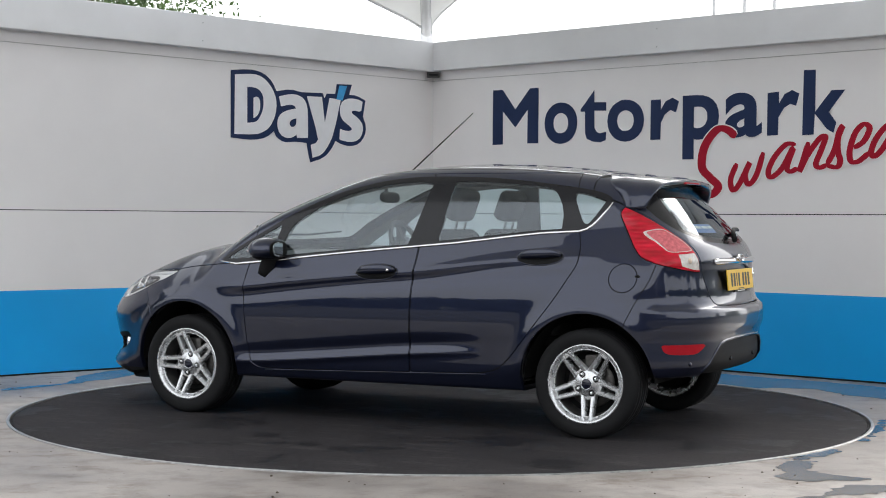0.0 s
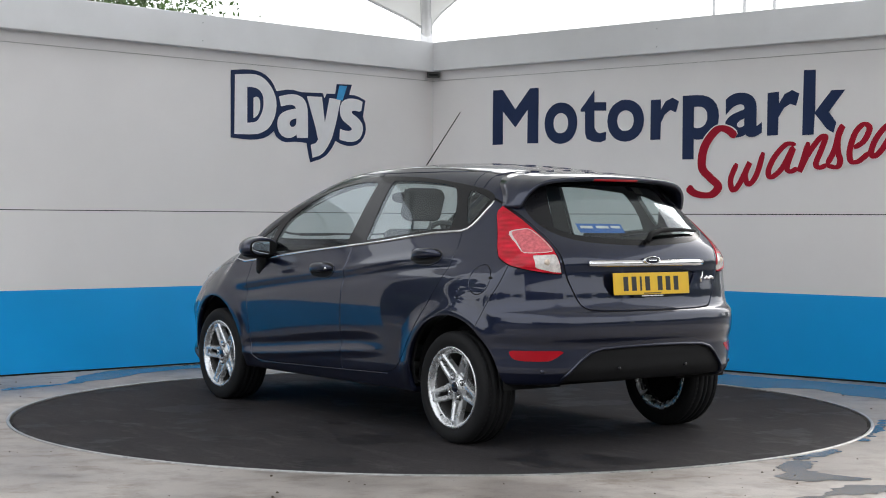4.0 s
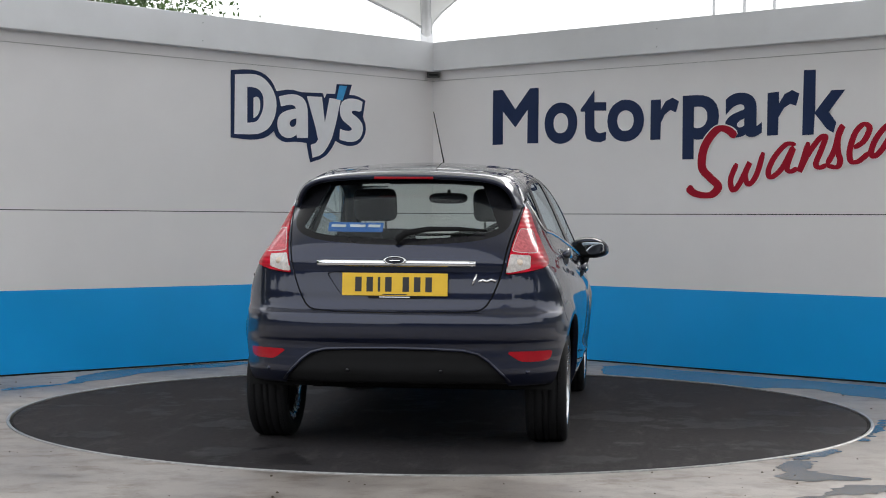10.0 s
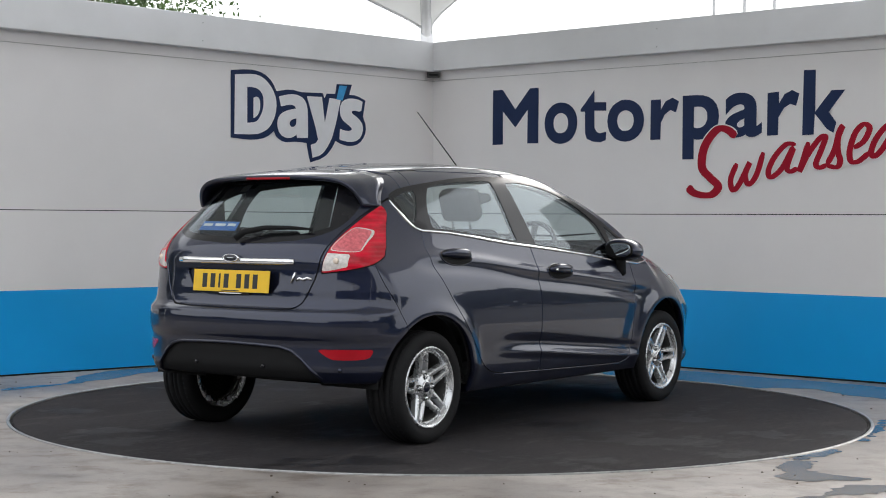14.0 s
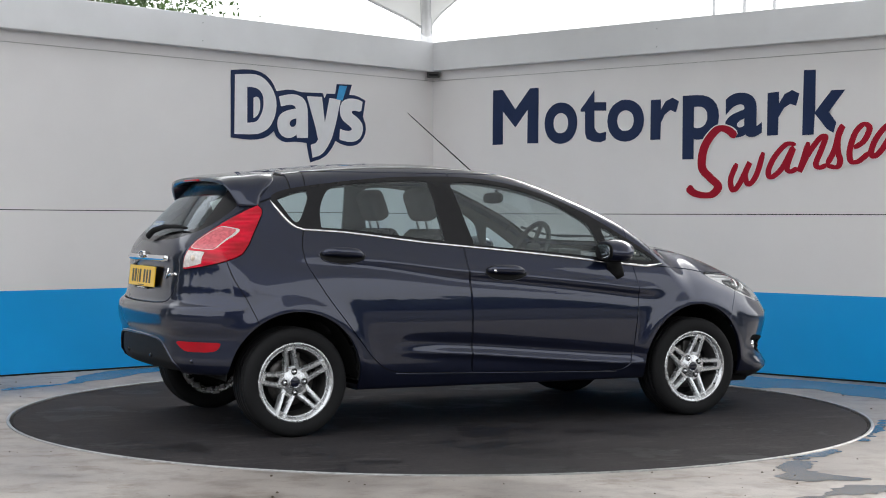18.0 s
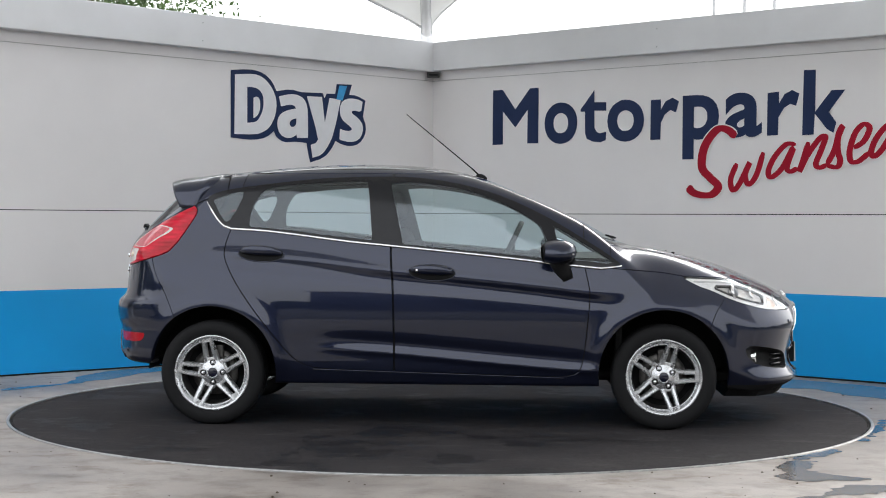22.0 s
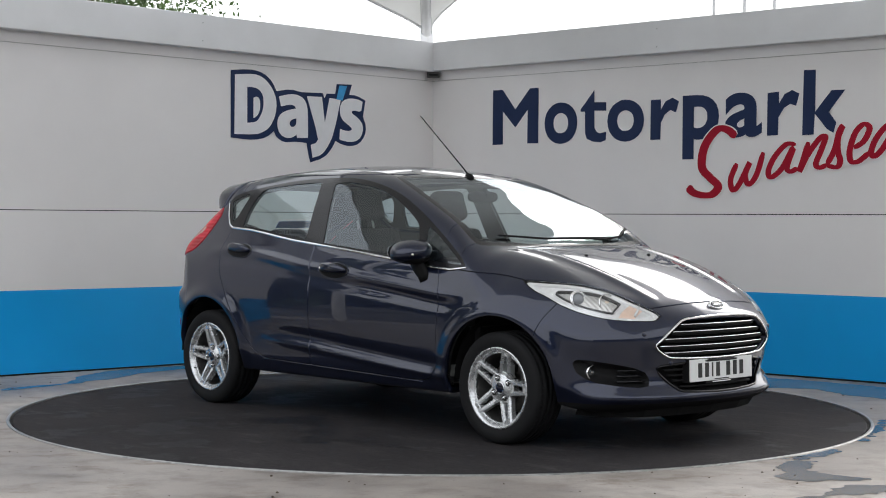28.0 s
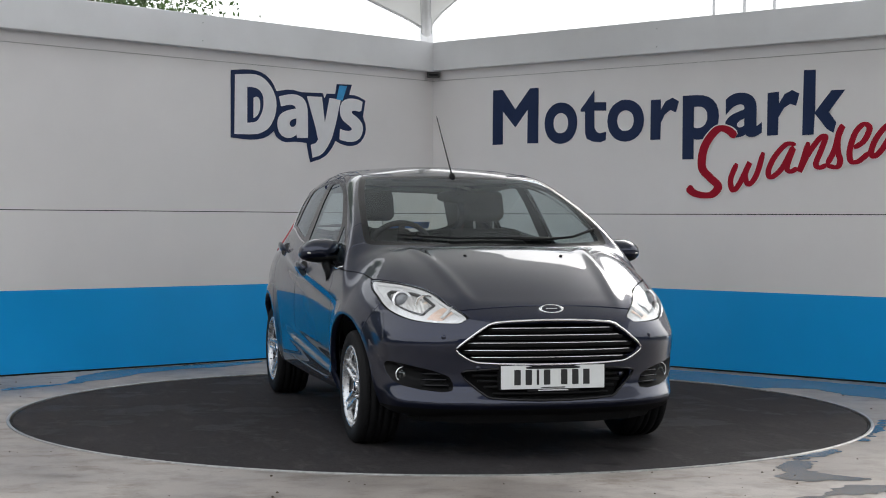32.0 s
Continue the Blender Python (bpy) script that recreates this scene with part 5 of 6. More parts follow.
def seat(y, x=-0.12):
    """A front seat: cushion, raked back with side bolsters, posts and head rest."""
    base = part("front_seat", box(x, y - 0.24, 0.42, x + 0.5, y + 0.24, 0.58, 0.06), FABRIC, car, "charcoal fabric front seat with head rest", True)
    rake = Matrix.Translation((x + 0.02, y, 0.52)) @ Matrix.Rotation(radians(-20), 4, "Y")
    part("seat_back", box(-0.06, -0.235, 0.0, 0.06, 0.235, 0.6, 0.055, rake), FABRIC, base, "", True)
    for s in (1, -1):
        part("bolster", box(-0.05, s * 0.2 - 0.045, 0.05, 0.11, s * 0.2 + 0.045, 0.5, 0.04, rake), FABRIC, base, "", True)
        v, f = tube([rake @ Vector((0.0, s * 0.06, 0.58)), rake @ Vector((0.01, s * 0.06, 0.7))], 0.007, 8)
        mesh_ob("headrest_post", v, f, STEEL, base, True)
    part("headrest", box(-0.02, -0.125, 0.645, 0.085, 0.125, 0.835, 0.042, rake), FABRIC, base, "", True)
    part("seat_base", box(x, y - 0.2, 0.31, x + 0.46, y + 0.2, 0.44, 0.02), CABIN, base)


seat(0.35)
seat(-0.35)
bench = part("rear_bench", box(-0.95, -0.6, 0.45, -0.5, 0.6, 0.6, 0.06), FABRIC, car, "charcoal fabric rear bench", True)
rake = Matrix.Translation((-0.93, 0, 0.52)) @ Matrix.Rotation(radians(-20), 4, "Y")
for y in (-0.31, 0.31):
    part("bench_back", box(-0.06, y - 0.3, 0.0, 0.06, y + 0.3, 0.5, 0.05, rake), FABRIC, bench, "", True)
    part("bench_headrest", box(-0.05, y - 0.13, 0.48, 0.05, y + 0.13, 0.585, 0.035, rake), FABRIC, bench, "", True)
# blue sticker inside the rear window
corners = [on_rear(y, z, -0.006) for y, z in ((0.36, 1.13), (0.08, 1.128), (0.08, 1.082), (0.36, 1.084))]
sticker = mesh_ob("window_sticker", corners, [(0, 1, 2, 3)], BLUE_STICKER, tailgate, False, "blue dealer sticker in the rear window")
for a, b in ((0.345, 0.27), (0.25, 0.17), (0.155, 0.095)):
    mesh_ob("print_line", [on_rear(y, z, -0.004) for y, z in ((a, 1.118), (b, 1.117), (b, 1.104), (a, 1.105))], [(0, 1, 2, 3)], WHITE_INK, sticker)


# ---- wall lettering ----
def letter(ch, parent, mat, x0, z0, x1, z1, thick=0.02, slant=0.0):
    """One character of the built-in font, fitted to a box on the wall."""
    cu = bpy.data.curves.new("letter", "FONT")
    cu.body, cu.extrude, cu.offset, cu.resolution_u = ch, 0.002, thick, 6
    ob = new("letter", cu)
    bpy.context.view_layer.update()
    me = bpy.data.meshes.new_from_object(ob.evaluated_get(bpy.context.evaluated_depsgraph_get()))
    bpy.data.objects.remove(ob)
    co = np.array([v.co for v in me.vertices])
    lo, hi = co.min(0), co.max(0)
    for v in me.vertices:
        u, w = (v.co.x - lo[0]) / (hi[0] - lo[0]), (v.co.y - lo[1]) / (hi[1] - lo[1])
        z = z0 + w * (z1 - z0)
        v.co = Vector((x0 + u * (x1 - x0) + slant * (z - z0), -0.003 - v.co.z, z))
    me.materials.clear()
    me.materials.append(mat)
    return me


def sign_letter(name, parent, me):
    ob = new(name, me)
    ob.parent = parent
    return ob


def slab(name, pts, y0, y1, mat, parent, turns=2, keep=()):
    p = outline(pts, turns, keep)
    n = len(p)
    verts = [(a, y0, b) for a, b in p] + [(a, y1, b) for a, b in p]
    faces = [tuple(range(n)), tuple(n + k for k in range(n))[::-1]] + [(k, k + n, (k + 1) % n + n, (k + 1) % n) for k in range(n)]
    return mesh_ob(name, verts, faces, mat, parent)


WORD = tagged(new("wall_lettering"), "large navy word in bold sans letters on the wall", "sign")
WORD.matrix_world = wall_frame("right")
for ch, x0, z0, x1, z1 in (("o", 1.262, 1.773, 1.601, 2.114), ("o", 1.907, 1.773, 2.262, 2.108), ("p", 2.628, 1.62, 2.955, 2.112), ("a", 3.01, 1.775, 3.33, 2.112)):
    sign_letter("letter", WORD, letter(ch, WORD, NAVY, x0, z0, x1, z1, 0.026))

# the straight letters: M, t, r, r, k
STROKES = (
    [(0.697, 2.249), (0.805, 2.248), (0.944, 2.077), (1.103, 2.247), (1.194, 2.247), (1.193, 1.784), (1.077, 1.787), (1.08, 2.071), (0.945, 1.926), (0.806, 2.068), (0.809, 1.785), (0.695, 1.783)],
    [(1.773, 2.196), (1.774, 2.101), (1.893, 2.096), (1.894, 2.028), (1.774, 2.033), (1.776, 1.894), (1.798, 1.861), (1.833, 1.847), (1.895, 1.859), (1.89, 1.791), (1.839, 1.775), (1.765, 1.781), (1.701, 1.806), (1.683, 1.852), (1.682, 2.028), (1.636, 2.03), (1.636, 2.048)],
    [(2.329, 2.094), (2.421, 2.094), (2.422, 2.011), (2.468, 2.078), (2.532, 2.102), (2.59, 2.073), (2.564, 1.988), (2.512, 2.008), (2.459, 1.974), (2.423, 1.911), (2.419, 1.78), (2.326, 1.779)],
    [(3.378, 2.099), (3.473, 2.103), (3.474, 2.016), (3.521, 2.084), (3.582, 2.11), (3.643, 2.082), (3.616, 1.994), (3.565, 2.009), (3.517, 1.982), (3.47, 1.914), (3.467, 1.783), (3.376, 1.781)],
    [(3.679, 2.251), (3.775, 2.249), (3.774, 1.943), (3.905, 2.094), (4.012, 2.092), (3.884, 1.938), (3.944, 1.86), (3.922, 1.785), (3.871, 1.814), (3.77, 1.931), (3.762, 1.778), (3.67, 1.776)],
)
for pts in STROKES:
    slab("letter", pts, -0.001, -0.004, NAVY, WORD, 0)

SCRIPT = tagged(new("wall_lettering"), "dark red slanted word in brush script on the wall", "sign")
SCRIPT.matrix_world = wall_frame("right") @ Matrix.Translation((0, -0.004, 0))


def brush(points, wide, depth=0.006):
    """A flat brush stroke on the wall: thick down, thin up, in (x, z)."""
    p = [Vector((a, 0, b)) for a, b in points]
    fine = []
    for i in range(len(p) - 1):
        a, b, c, d = p[max(i - 1, 0)], p[i], p[i + 1], p[min(i + 2, len(p) - 1)]
        for k in range(7):
            t = k / 7
            fine.append(0.5 * ((2 * b) + (c - a) * t + (2 * a - 5 * b + 4 * c - d) * t * t + (3 * b - a - 3 * c + d) * t ** 3))
    fine.append(p[-1])
    verts, faces = [], []
    n = len(fine)
    for i, q in enumerate(fine):
        d = (fine[min(i + 1, n - 1)] - fine[max(i - 1, 0)]).normalized()
        s = Vector((-d.z, 0, d.x))
        w = wide * (0.62 + 0.38 * abs(d.z)) * min(1.0, 0.55 + 0.2 * min(i, n - 1 - i))
        lift = depth + 0.00004 * i
        for side, y in ((1, -0.0), (1, -lift), (-1, -lift), (-1, -0.0)):
            verts.append(q + s * (w * side) + Vector((0, y, 0)))
    for i in range(n - 1):
        for k in range(4):
            j = (k + 1) % 4
            faces.append((i * 4 + k, i * 4 + j, (i + 1) * 4 + j, (i + 1) * 4 + k))
    faces += [(0, 1, 2, 3), tuple((n - 1) * 4 + k for k in (3, 2, 1, 0))]
    return verts, faces


def glyph(points, wide):
    """One brush letter and the pale border round it."""
    v, f = brush(points, wide + 0.012, 0.003)
    mesh_ob("letter_border", v, f, WALL_WHITE, SCRIPT)
    v, f = brush(points, wide)
    mesh_ob("letter", v, f, SIGN_RED, SCRIPT)


glyph([(3.109, 1.783), (3.034, 1.836), (2.954, 1.843), (2.869, 1.768), (2.819, 1.67), (2.815, 1.549), (2.887, 1.474), (2.958, 1.409), (2.909, 1.349), (2.822, 1.341), (2.735, 1.363), (2.688, 1.407)], 0.037)
glyph([(3.121, 1.578), (3.068, 1.459), (3.089, 1.377), (3.147, 1.428), (3.234, 1.584), (3.196, 1.491), (3.226, 1.419), (3.293, 1.49), (3.35, 1.658)], 0.024)
glyph([(3.619, 1.709), (3.54, 1.711), (3.446, 1.622), (3.394, 1.518), (3.419, 1.471), (3.509, 1.537), (3.601, 1.685), (3.551, 1.549), (3.58, 1.511), (3.635, 1.535)], 0.024)
glyph([(3.726, 1.723), (3.681, 1.588), (3.654, 1.514), (3.718, 1.628), (3.818, 1.749), (3.863, 1.756), (3.832, 1.667), (3.788, 1.565), (3.82, 1.536), (3.875, 1.555)], 0.024)
glyph([(3.875, 1.555), (3.937, 1.664), (3.971, 1.785), (3.998, 1.829), (3.963, 1.745), (3.964, 1.651), (3.983, 1.582), (3.956, 1.537), (3.875, 1.551)], 0.024)
glyph([(4.089, 1.672), (4.167, 1.719), (4.21, 1.806), (4.166, 1.839), (4.101, 1.781), (4.058, 1.661), (4.067, 1.58), (4.125, 1.575), (4.212, 1.637)], 0.024)
glyph([(4.425, 1.822), (4.348, 1.825), (4.263, 1.736), (4.225, 1.645), (4.247, 1.608), (4.307, 1.655), (4.396, 1.783), (4.367, 1.673), (4.394, 1.633), (4.449, 1.663)], 0.024)

LOGO = tagged(new("wall_logo"), "white shapes outlined in navy with a light blue wedge", "sign")
LOGO.matrix_world = wall_frame("left")


LOGO_BACK = [(-2.158, 2.321), (-2.026, 2.336), (-1.925, 2.337), (-1.832, 2.313), (-1.757, 2.259), (-1.71, 2.178), (-1.653, 2.189), (-1.567, 2.202), (-1.457, 2.185),
             (-1.236, 2.19), (-1.216, 2.144), (-1.192, 2.188), (-1.102, 2.19), (-1.087, 2.273), (-0.925, 2.279), (-0.955, 2.19), (-0.873, 2.19), (-0.776, 2.152), (-0.804, 2.015),
             (-0.768, 1.936), (-0.778, 1.856), (-0.84, 1.781), (-0.932, 1.757), (-1.023, 1.767), (-1.1, 1.799), (-1.144, 1.723), (-1.223, 1.65), (-1.361, 1.61), (-1.381, 1.676),
             (-1.401, 1.769), (-1.517, 1.777), (-1.632, 1.764), (-1.708, 1.804), (-1.736, 1.856), (-1.779, 1.816), (-1.867, 1.782), (-1.987, 1.773), (-2.156, 1.786)]
BIG = [(-2.12, 2.289), (-1.934, 2.306), (-1.851, 2.284), (-1.776, 2.228), (-1.728, 2.154), (-1.709, 2.079), (-1.722, 1.987), (-1.75, 1.924), (-1.793, 1.869), (-1.867, 1.831),
       (-1.932, 1.818), (-2.124, 1.815)]
BIG_DARK = [(-2.002, 2.195), (-1.943, 2.198), (-1.887, 2.183), (-1.85, 2.14), (-1.84, 2.072), (-1.855, 2.003), (-1.886, 1.948), (-1.923, 1.916), (-2.0, 1.91)]
BIG_HOLE = [(-1.942, 2.112), (-1.905, 2.126), (-1.881, 2.1), (-1.874, 2.055), (-1.881, 2.009), (-1.905, 1.966), (-1.942, 1.949)]
BOWL = [(-1.687, 2.137), (-1.615, 2.156), (-1.538, 2.165), (-1.461, 2.151), (-1.412, 2.11), (-1.392, 2.034), (-1.391, 1.811), (-1.502, 1.807), (-1.509, 1.835), (-1.546, 1.807),
        (-1.613, 1.8), (-1.674, 1.828), (-1.704, 1.888), (-1.699, 1.957), (-1.661, 2.005), (-1.595, 2.031), (-1.514, 2.048), (-1.528, 2.07), (-1.576, 2.077), (-1.667, 2.057)]
BOWL_DARK = [(-1.583, 1.929), (-1.556, 1.956), (-1.512, 1.966), (-1.514, 1.919), (-1.537, 1.895), (-1.571, 1.898)]
FORK = [(-1.403, 2.154), (-1.246, 2.158), (-1.215, 1.94), (-1.166, 2.152), (-1.046, 2.146), (-1.124, 1.842), (-1.194, 1.729), (-1.253, 1.672), (-1.341, 1.649), (-1.361, 1.755),
        (-1.303, 1.772), (-1.279, 1.812)]
HOOK = [(-1.026, 2.139), (-0.945, 2.164), (-0.852, 2.156), (-0.811, 2.139), (-0.825, 2.062), (-0.852, 2.052), (-0.883, 2.062), (-0.93, 2.056), (-0.923, 2.033), (-0.851, 1.996),
        (-0.804, 1.943), (-0.809, 1.87), (-0.85, 1.813), (-0.942, 1.789), (-1.044, 1.806), (-1.06, 1.813), (-1.052, 1.9), (-1.004, 1.886), (-0.933, 1.889), (-0.923, 1.91),
        (-0.964, 1.936), (-1.025, 1.973), (-1.053, 2.019), (-1.056, 2.082)]
slab("logo_outline", LOGO_BACK, -0.001, -0.0045, NAVY, LOGO, 1, (0, 5, 8, 9, 10, 11, 12, 13, 14, 15, 17, 18, 24, 27, 29, 33, 37))
for pts, keep in ((BIG, (0, 11)), (BOWL, (0, 6, 7, 8, 16, 19)), (FORK, (0, 1, 2, 3, 4, 8, 9)), (HOOK, (3, 4, 15, 16))):
    slab("logo_shape", pts, -0.0058, -0.008, SIGN_WHITE, LOGO, 1, keep)
slab("logo_dark", BIG_DARK, -0.0082, -0.0095, NAVY, LOGO, 1, (0, 8))
slab("logo_dark", BOWL_DARK, -0.0082, -0.0095, NAVY, LOGO, 1, (2,))
slab("logo_shape", BIG_HOLE, -0.0097, -0.0108, SIGN_WHITE, LOGO, 1, (0, 6))
slab("logo_wedge", [(-1.063, 2.263), (-0.98, 2.263), (-1.03, 2.138), (-1.096, 2.146)], -0.0087, -0.010, SIGN_BLUE, LOGO, 0)

# ---- corner lamp bracket, post and canopy ----
fitting = tagged(new("corner_fitting"), "small dark metal cable fitting in the wall corner", "fitting")
fitting.matrix_world = Matrix.Translation(CORNER + Vector((0.0, -0.09, 2.415)))
part("bracket", box(-0.055, -0.02, -0.025, 0.055, 0.03, 0.022, 0.006), BARREL, fitting)
part("bar", box(-0.04, -0.03, -0.012, 0.045, -0.018, 0.006, 0.003), BLACK, fitting)

post = tagged(new("canopy_post"), "white round steel post behind the wall corner", "post")
v, f = lathe([(0.06, 0.0), (0.06, 3.4), (0.05, 3.42), (0.0, 3.42)], 24, False)
mesh_ob("shaft", v, f, POST_WHITE, post, True)
post.location = CORNER + Vector((-0.06, 0.22, 0.0))

# a tent roof: four low corners, edges that sweep up between them, a high middle
CAN = {"back": Vector((-0.14, 4.62, 2.80)), "left": Vector((-4.7, 0.0, 3.0)), "front": Vector((4.5, -9.0, 4.7)), "right": Vector((8.1, -3.6, 3.2))}


def canopy_point(u, v):
    a, b, c, d = CAN["back"], CAN["right"], CAN["front"], CAN["left"]
    p = a * ((1 - u) * (1 - v)) + b * (u * (1 - v)) + c * (u * v) + d * ((1 - u) * v)
    near = min(math.hypot(u, v), math.hypot(1 - u, v), math.hypot(1 - u, 1 - v), math.hypot(u, 1 - v))
    eu, ev = 4 * u * (1 - u), 4 * v * (1 - v)
    mid = Vector((0.6, -0.6, 0))
    pull = (0.13 + 0.1 * v) * max(eu * (1 - ev) ** 2, ev * (1 - eu) ** 2) * min(1.0, 4 * near)
    p = p + (mid - Vector((p.x, p.y, 0))) * pull
    right = u * (1 - v) / (u * (1 - v) + v * (1 - u) + 1e-6)
    high = 0.5 - 0.08 * right
    p.z += (0.055 + 0.075 * right) * (1 - math.exp(-near * (32.0 + 26.0 * right))) + high * (1 - math.exp(-near * (2.3 + 9.4 * right))) + 0.8 * eu * ev
    return p


N = 72
ease = lambda t: t * t * (3 - 2 * t)
verts = [canopy_point(ease(i / N), ease(j / N)) for i in range(N + 1) for j in range(N + 1)]
faces = [(i * (N + 1) + j, (i + 1) * (N + 1) + j, (i + 1) * (N + 1) + j + 1, i * (N + 1) + j + 1) for i in range(N) for j in range(N)]
canopy = mesh_ob("canopy", verts, faces, CANVAS, None, True)
tagged(canopy, "white tensile fabric canopy stretched over the turntable", "canopy")
for k, run in enumerate(([(t, 0) for t in np.linspace(0, 1, 40)], [(0, t) for t in np.linspace(0, 1, 40)], [(1, t) for t in np.linspace(0, 1, 40)], [(t, 1) for t in np.linspace(0, 1, 40)])):
    v, f = tube([canopy_point(ease(float(a)), ease(float(b))) for a, b in run], 0.014, 6)
    mesh_ob("edge_cable", v, f, POST_WHITE, canopy, True)
spine = [canopy_point(q, q * 1.9) - Vector((0, 0, 0.03)) for q in (0.001 + 0.0015 * k for k in range(40))]
v, f = tube(spine, [0.042] * 40, 10, 1.0)
mesh_ob("corner_sleeve", v, f, POST_WHITE, canopy, True, "white sleeve where the fabric gathers at its post")
for s in (1, -1):
    v, f = tube([q + Vector((s * 0.043, 0, -0.004)) for q in spine], 0.004, 6)
    mesh_ob("sleeve_cord", v, f, STEEL, canopy, True)
for key, at, top in (("left", (-5.4, -0.1), 3.4), ("right", (8.8, -3.9), 3.4), ("front", (6.4, -12.6), 6.6)):
    p = tagged(new("canopy_post"), "white round steel post holding up the canopy", "post")
    mesh_ob("shaft", *lathe([(0.07, 0.0), (0.07, top), (0.0, top)], 20, False), POST_WHITE, p, True)
    p.location = (at[0], at[1], 0)
    v, f = tube([Vector((0, 0, top - 0.1)), CAN[key] - Vector((at[0], at[1], 0))], 0.008, 6)
    mesh_ob("stay_cable", v, f, STEEL, p, True)


# ---- beyond the walls ----
def tree(x, y, h, spread, seed, leaves=9000):
    """A tapered trunk with limbs and a loose crown of single leaves."""
    rnd = random.Random(seed)
    t = tagged(new("tree"), "leafy green tree behind the wall", "tree")
    v, f = tube([(0, 0, 0), (0.05, 0.02, h * 0.3), (-0.04, 0.05, h * 0.6), (0.02, 0, h * 0.85)], [0.16, 0.12, 0.08, 0.03], 10)
    mesh_ob("trunk", v, f, BARK, t, True)
    tips = []
    for k in range(40):
        a = rnd.random() * math.tau
        z0 = h * (0.27 + 0.0145 * k)
        r = spread * (0.5 + 0.5 * rnd.random()) * (1.1 - 0.6 * k / 40)
        end = Vector((r * math.cos(a), r * math.sin(a), z0 + h * 0.16 * (rnd.random() + 0.2)))
        v, f = tube([(0, 0, z0), end * 0.5 + Vector((0, 0, z0 * 0.5 + 0.1)), end], [0.05, 0.03, 0.012], 6)
        mesh_ob("limb", v, f, BARK, t, True)
        tips += [end, end * 0.75 + Vector((0, 0, z0 * 0.25))]
    verts, faces = [], []
    for k in range(leaves):
        c = rnd.choice(tips)
        p = c + Vector([rnd.gauss(0, 0.34) for _ in range(3)])
        s = 0.024 + 0.026 * rnd.random()
        u = Vector([rnd.gauss(0, 1) for _ in range(3)]).normalized()
        w = u.orthogonal().normalized()
        q = len(verts)
        verts += [p - u * s, p + w * s * 0.5, p + u * s, p - w * s * 0.5]
        faces.append((q, q + 1, q + 2, q + 3))
    mesh_ob("crown", verts, faces, LEAF, t)["kind"] = "stuff"
    t.location = (x, y, 0)
    return t


tree(-6.1, 10.2, 8.6, 3.0, 3, 110000)
for x in (3.63, 4.04, 4.44):
    p = tagged(new("far_pole"), "thin pale pole standing beyond the wall", "pole", "far poles")
    mesh_ob("shaft", *lathe([(0.022, 0.0), (0.022, 5.6), (0.0, 5.62)], 10, False), STEEL, p, True)
    p.location = (x, 12.0, 0)


def reflected_foliage(a, b, h, seed):
    """A tree row from a to b, added unseen to darken reflections."""
    rnd = random.Random(seed)
    a, b = Vector(a), Vector(b)
    verts, faces = [], []
    for k in range(15000):
        f = rnd.random()
        x = f * (b - a).length
        top = h * (0.65 + 0.35 * math.sin(x * 0.31 + seed) * math.sin(x * 0.83 + 1) + 0.15 * rnd.random())
        p = a.lerp(b, f) + Vector((rnd.gauss(0, 0.8), rnd.gauss(0, 0.8), top * rnd.random() ** 0.6))
        s = 0.28 + 0.3 * rnd.random()
        u = Vector([rnd.gauss(0, 1) for _ in range(3)]).normalized()
        w = u.orthogonal().normalized()
        q = len(verts)
        verts += [p - u * s, p + w * s * 0.7, p + u * s, p - w * s * 0.7]
        faces.append((q, q + 1, q + 2, q + 3))
    ob = mesh_ob("reflected_trees", verts, faces, HEDGE)
    return tagged(ob, "unseen row of dark green trees added to darken reflections in the car", "trees", kind="stuff")


reflected_foliage((-45, -42, 0), (45, -42, 0), 3.0, 2)
reflected_foliage((34, -42, 0), (34, 30, 0), 5.0, 4)
reflected_foliage((-34, -42, 0), (-34, 30, 0), 5.0, 6)
# nearer row, added behind the left wall to darken what the car mirrors
reflected_foliage((-15, 2.5, 0), (-12, 16, 0), 6.0, 8)


def reflected_block(x0, x1, y, h):
    """Unseen low dark block across the yard, glazed towards the turntable, added for reflections."""
    house = tagged(new("reflected_block"), "unseen low dark grey block with a glazed front, added to darken reflections", "building")
    part("wall", box(x0, y - 10, -0.02, x1, y, h), FACADE, house)
    part("roof", box(x0 - 0.2, y - 10.2, h, x1 + 0.2, y + 0.3, h + 0.25, 0.02), WALL_CAP, house)
    wide = (x1 - x0) / 8
    for k in range(8):
        a = x0 + k * wide
        win = part("window", box(a + 0.1, y + 0.004, 0.3, a + wide - 0.1, y + 0.03, h - 1.0), BLOCK_GLASS, house)
        part("window_frame", box(a + 0.03, y + 0.005, 0.2, a + 0.095, y + 0.08, h - 0.9), BLACK, win)
    return house


reflected_block(-6.0, 17.0, -24.0, 4.2)

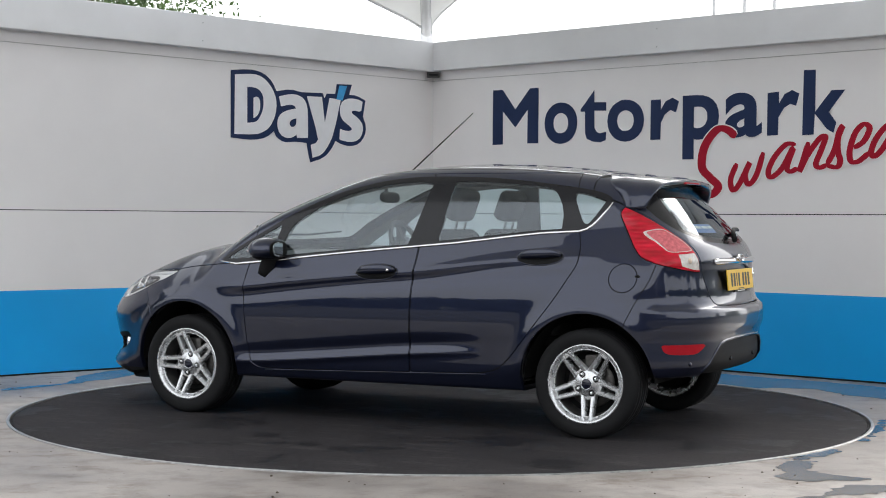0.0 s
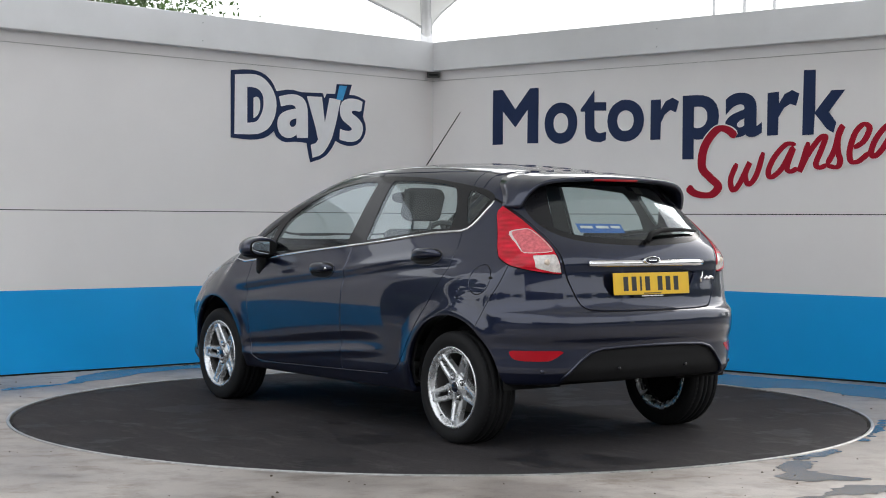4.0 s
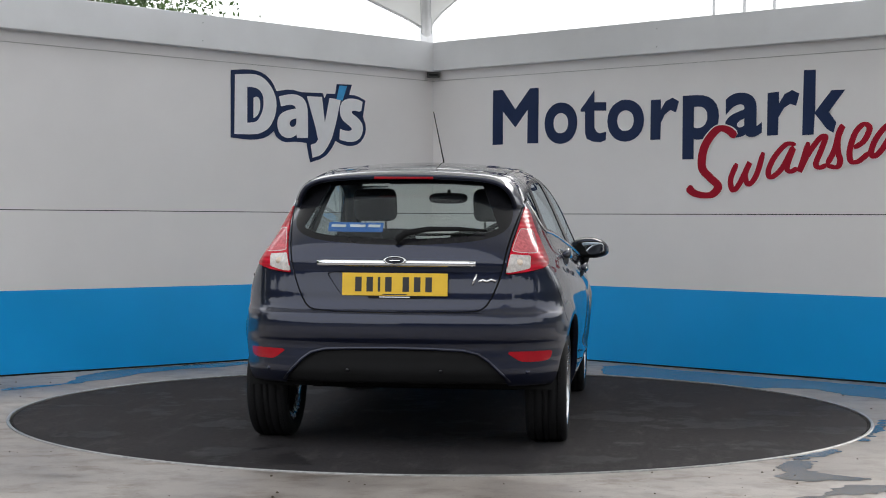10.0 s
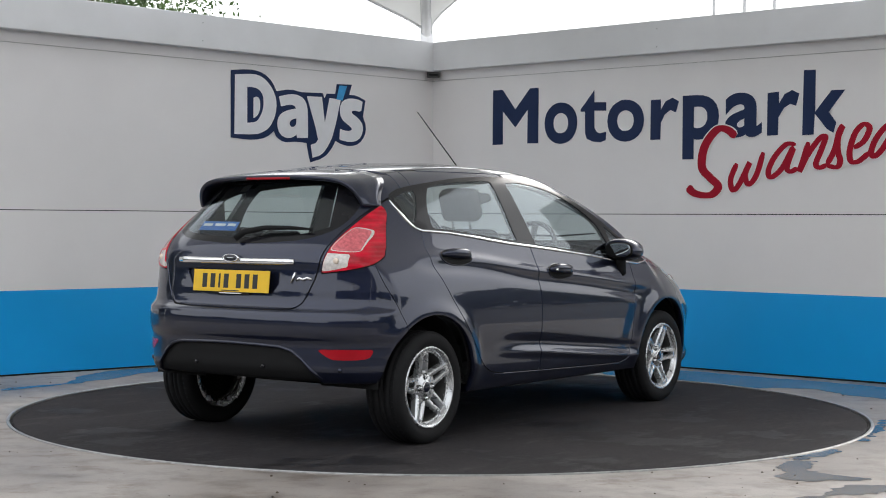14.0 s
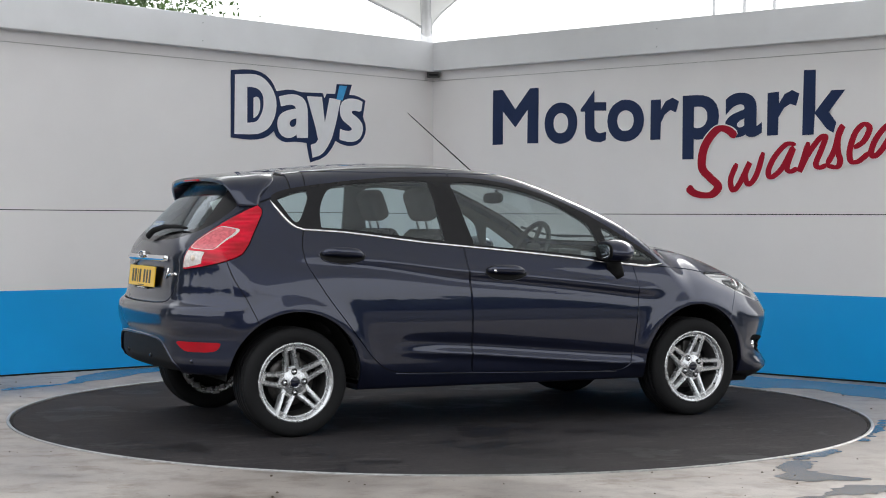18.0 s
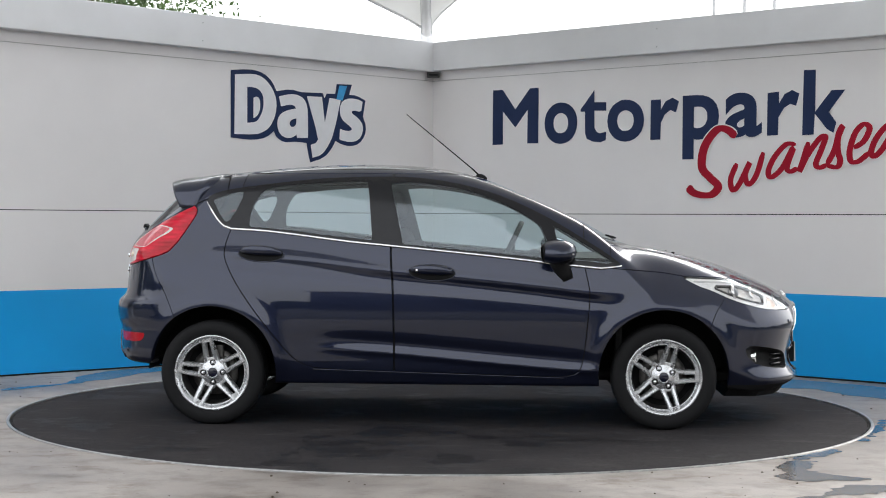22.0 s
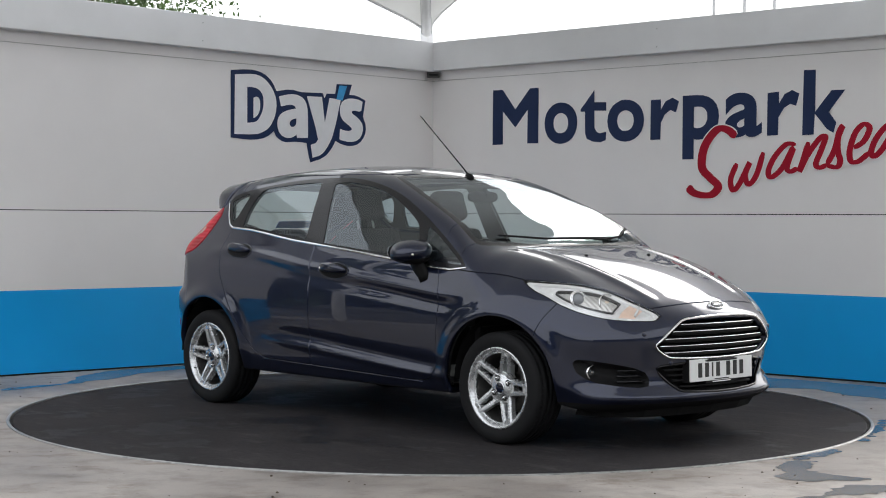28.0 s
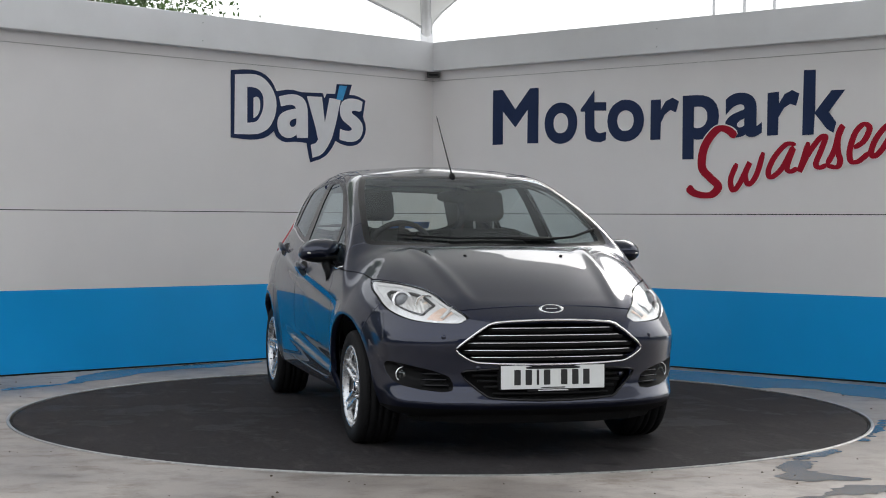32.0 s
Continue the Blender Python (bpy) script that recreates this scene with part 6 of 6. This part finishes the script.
# ---- grit and rainwater on the slab ----
def grit(count, seed):
    """Small dark stones and crumbs scattered over the concrete."""
    rnd = random.Random(seed)
    verts, faces = [], []
    while len(faces) < count * 8:
        a, r = rnd.random() * math.tau, RADIUS + 0.08 + 1.6 * rnd.random()
        c = Vector((r * math.cos(a), r * math.sin(a), 0.0))
        w, turn = 0.004 + 0.006 * rnd.random() ** 2, rnd.random() * math.tau
        if c.y > 1.5:
            continue
        q = len(verts)
        for k in range(4):
            b = turn + k * math.pi / 2
            verts.append(c + Vector((math.cos(b), math.sin(b), 0.3)) * w * (0.7 + 0.5 * rnd.random()))
        verts += [c + Vector((0, 0, w)), c]
        faces += [(q + k, q + (k + 1) % 4, q + 4) for k in range(4)] + [(q + (k + 1) % 4, q + k, q + 5) for k in range(4)]
    ob = mesh_ob("grit", verts, faces, BARK)
    return tagged(ob, "small dark stones and crumbs on the concrete", "grit", kind="stuff")


grit(130, 5)


def shore(points, seed, rough=0.03):
    """A thin film of water whose edge wanders about a coarse outline, kept off the turntable."""
    poly = outline(points, 1)
    lo, hi = poly.min(0) - 0.1, poly.max(0) + 0.1
    nx, ny = (int((hi[k] - lo[k]) / 0.03) + 2 for k in (0, 1))
    gx, gy = np.meshgrid(np.linspace(lo[0], hi[0], nx), np.linspace(lo[1], hi[1], ny), indexing="ij")
    i, j = np.meshgrid(np.arange(nx - 1), np.arange(ny - 1), indexing="ij")
    a = (i * ny + j).ravel()
    sheet = Shell(np.stack([gx.ravel(), gy.ravel(), np.full(gx.size, 0.002)], 1), np.stack([a, a + ny, a + ny + 1, a, a + ny + 1, a + 1], 1).reshape(-1, 3))

    def rule(x, y, z):
        w = np.array([noise.noise((p * 4.5, q * 6.0, seed)) + 0.6 * noise.noise((p * 14, q * 20, seed + 3.0)) + 0.3 * noise.noise((p * 45, q * 60, seed)) for p, q in zip(x, y)])
        return np.maximum(inside(poly, x, y) + rough * w, RADIUS + 0.034 - np.hypot(x, y))

    sheet.cut("skin", "wet", rule)
    t = sheet.bits["wet"]
    used, inv = np.unique(t, return_inverse=True)
    ob = mesh_ob("puddle", sheet.v[used], inv.reshape(-1, 3), WET)
    return tagged(ob, "shallow irregular rainwater puddle on the concrete floor", "puddle", "puddles", "structure")


shore([(-2.92, 1.03), (-2.75, 1.22), (-2.59, 1.38), (-2.59, 1.69), (-2.6, 1.86), (-2.46, 2.43), (-2.08, 2.69), (-1.98, 2.89), (-1.69, 3.06), (-1.41, 3.33), (-1.39, 3.18), (-1.65, 2.72), (-1.93, 2.56), (-2.17, 2.23), (-2.29, 1.92), (-2.31, 1.71), (-2.45, 1.62), (-2.48, 1.39), (-2.58, 1.34), (-2.72, 1.11), (-2.88, 0.89)], 1.5, 0.03)
shore([(1.29, 3.25), (2.0, 2.48), (2.54, 2.0), (3.08, 1.47), (3.3, 1.26), (3.07, 0.51), (2.87, 0.72), (2.67, 0.91), (2.62, 1.16), (2.55, 1.33), (2.25, 1.39), (2.0, 1.27), (1.66, 1.62), (1.18, 2.08)], 2.5, 0.03)
shore([(1.66, -1.91), (1.77, -1.87), (1.75, -2.09), (1.67, -2.27), (1.72, -2.36), (1.82, -2.49), (1.93, -2.47), (1.8, -2.57), (1.64, -2.6), (1.55, -2.56), (1.53, -2.5), (1.61, -2.4), (1.61, -2.2)], 3.5, 0.075)
shore([(1.77, -2.68), (1.95, -2.64), (1.98, -2.82), (1.81, -2.91), (1.69, -2.99), (1.51, -3.16), (1.35, -3.17), (1.51, -2.97), (1.66, -2.83)], 4.5, 0.075)
shore([(1.6, -1.95), (1.86, -1.64), (2.11, -1.32), (2.34, -0.91), (2.5, -0.41), (2.59, -0.33), (2.53, -0.59), (2.35, -0.98), (2.19, -1.25), (2.0, -1.53), (1.97, -1.75), (1.79, -1.84)], 5.5, 0.075)


def heading(t):
    """The pose of the car at t seconds: the turntable turns evenly, clockwise from above."""
    return Matrix.Rotation(radians(154.615 - 7.1721 * t), 4, "Z")


def motions():
    times = [float(k) for k in range(33)]
    walk(turntable, [(t, heading(t)) for t in times])
    walk(car, [(t, heading(t) @ Matrix.Translation((0.022, 0.0, 0.0))) for t in times])


motions()
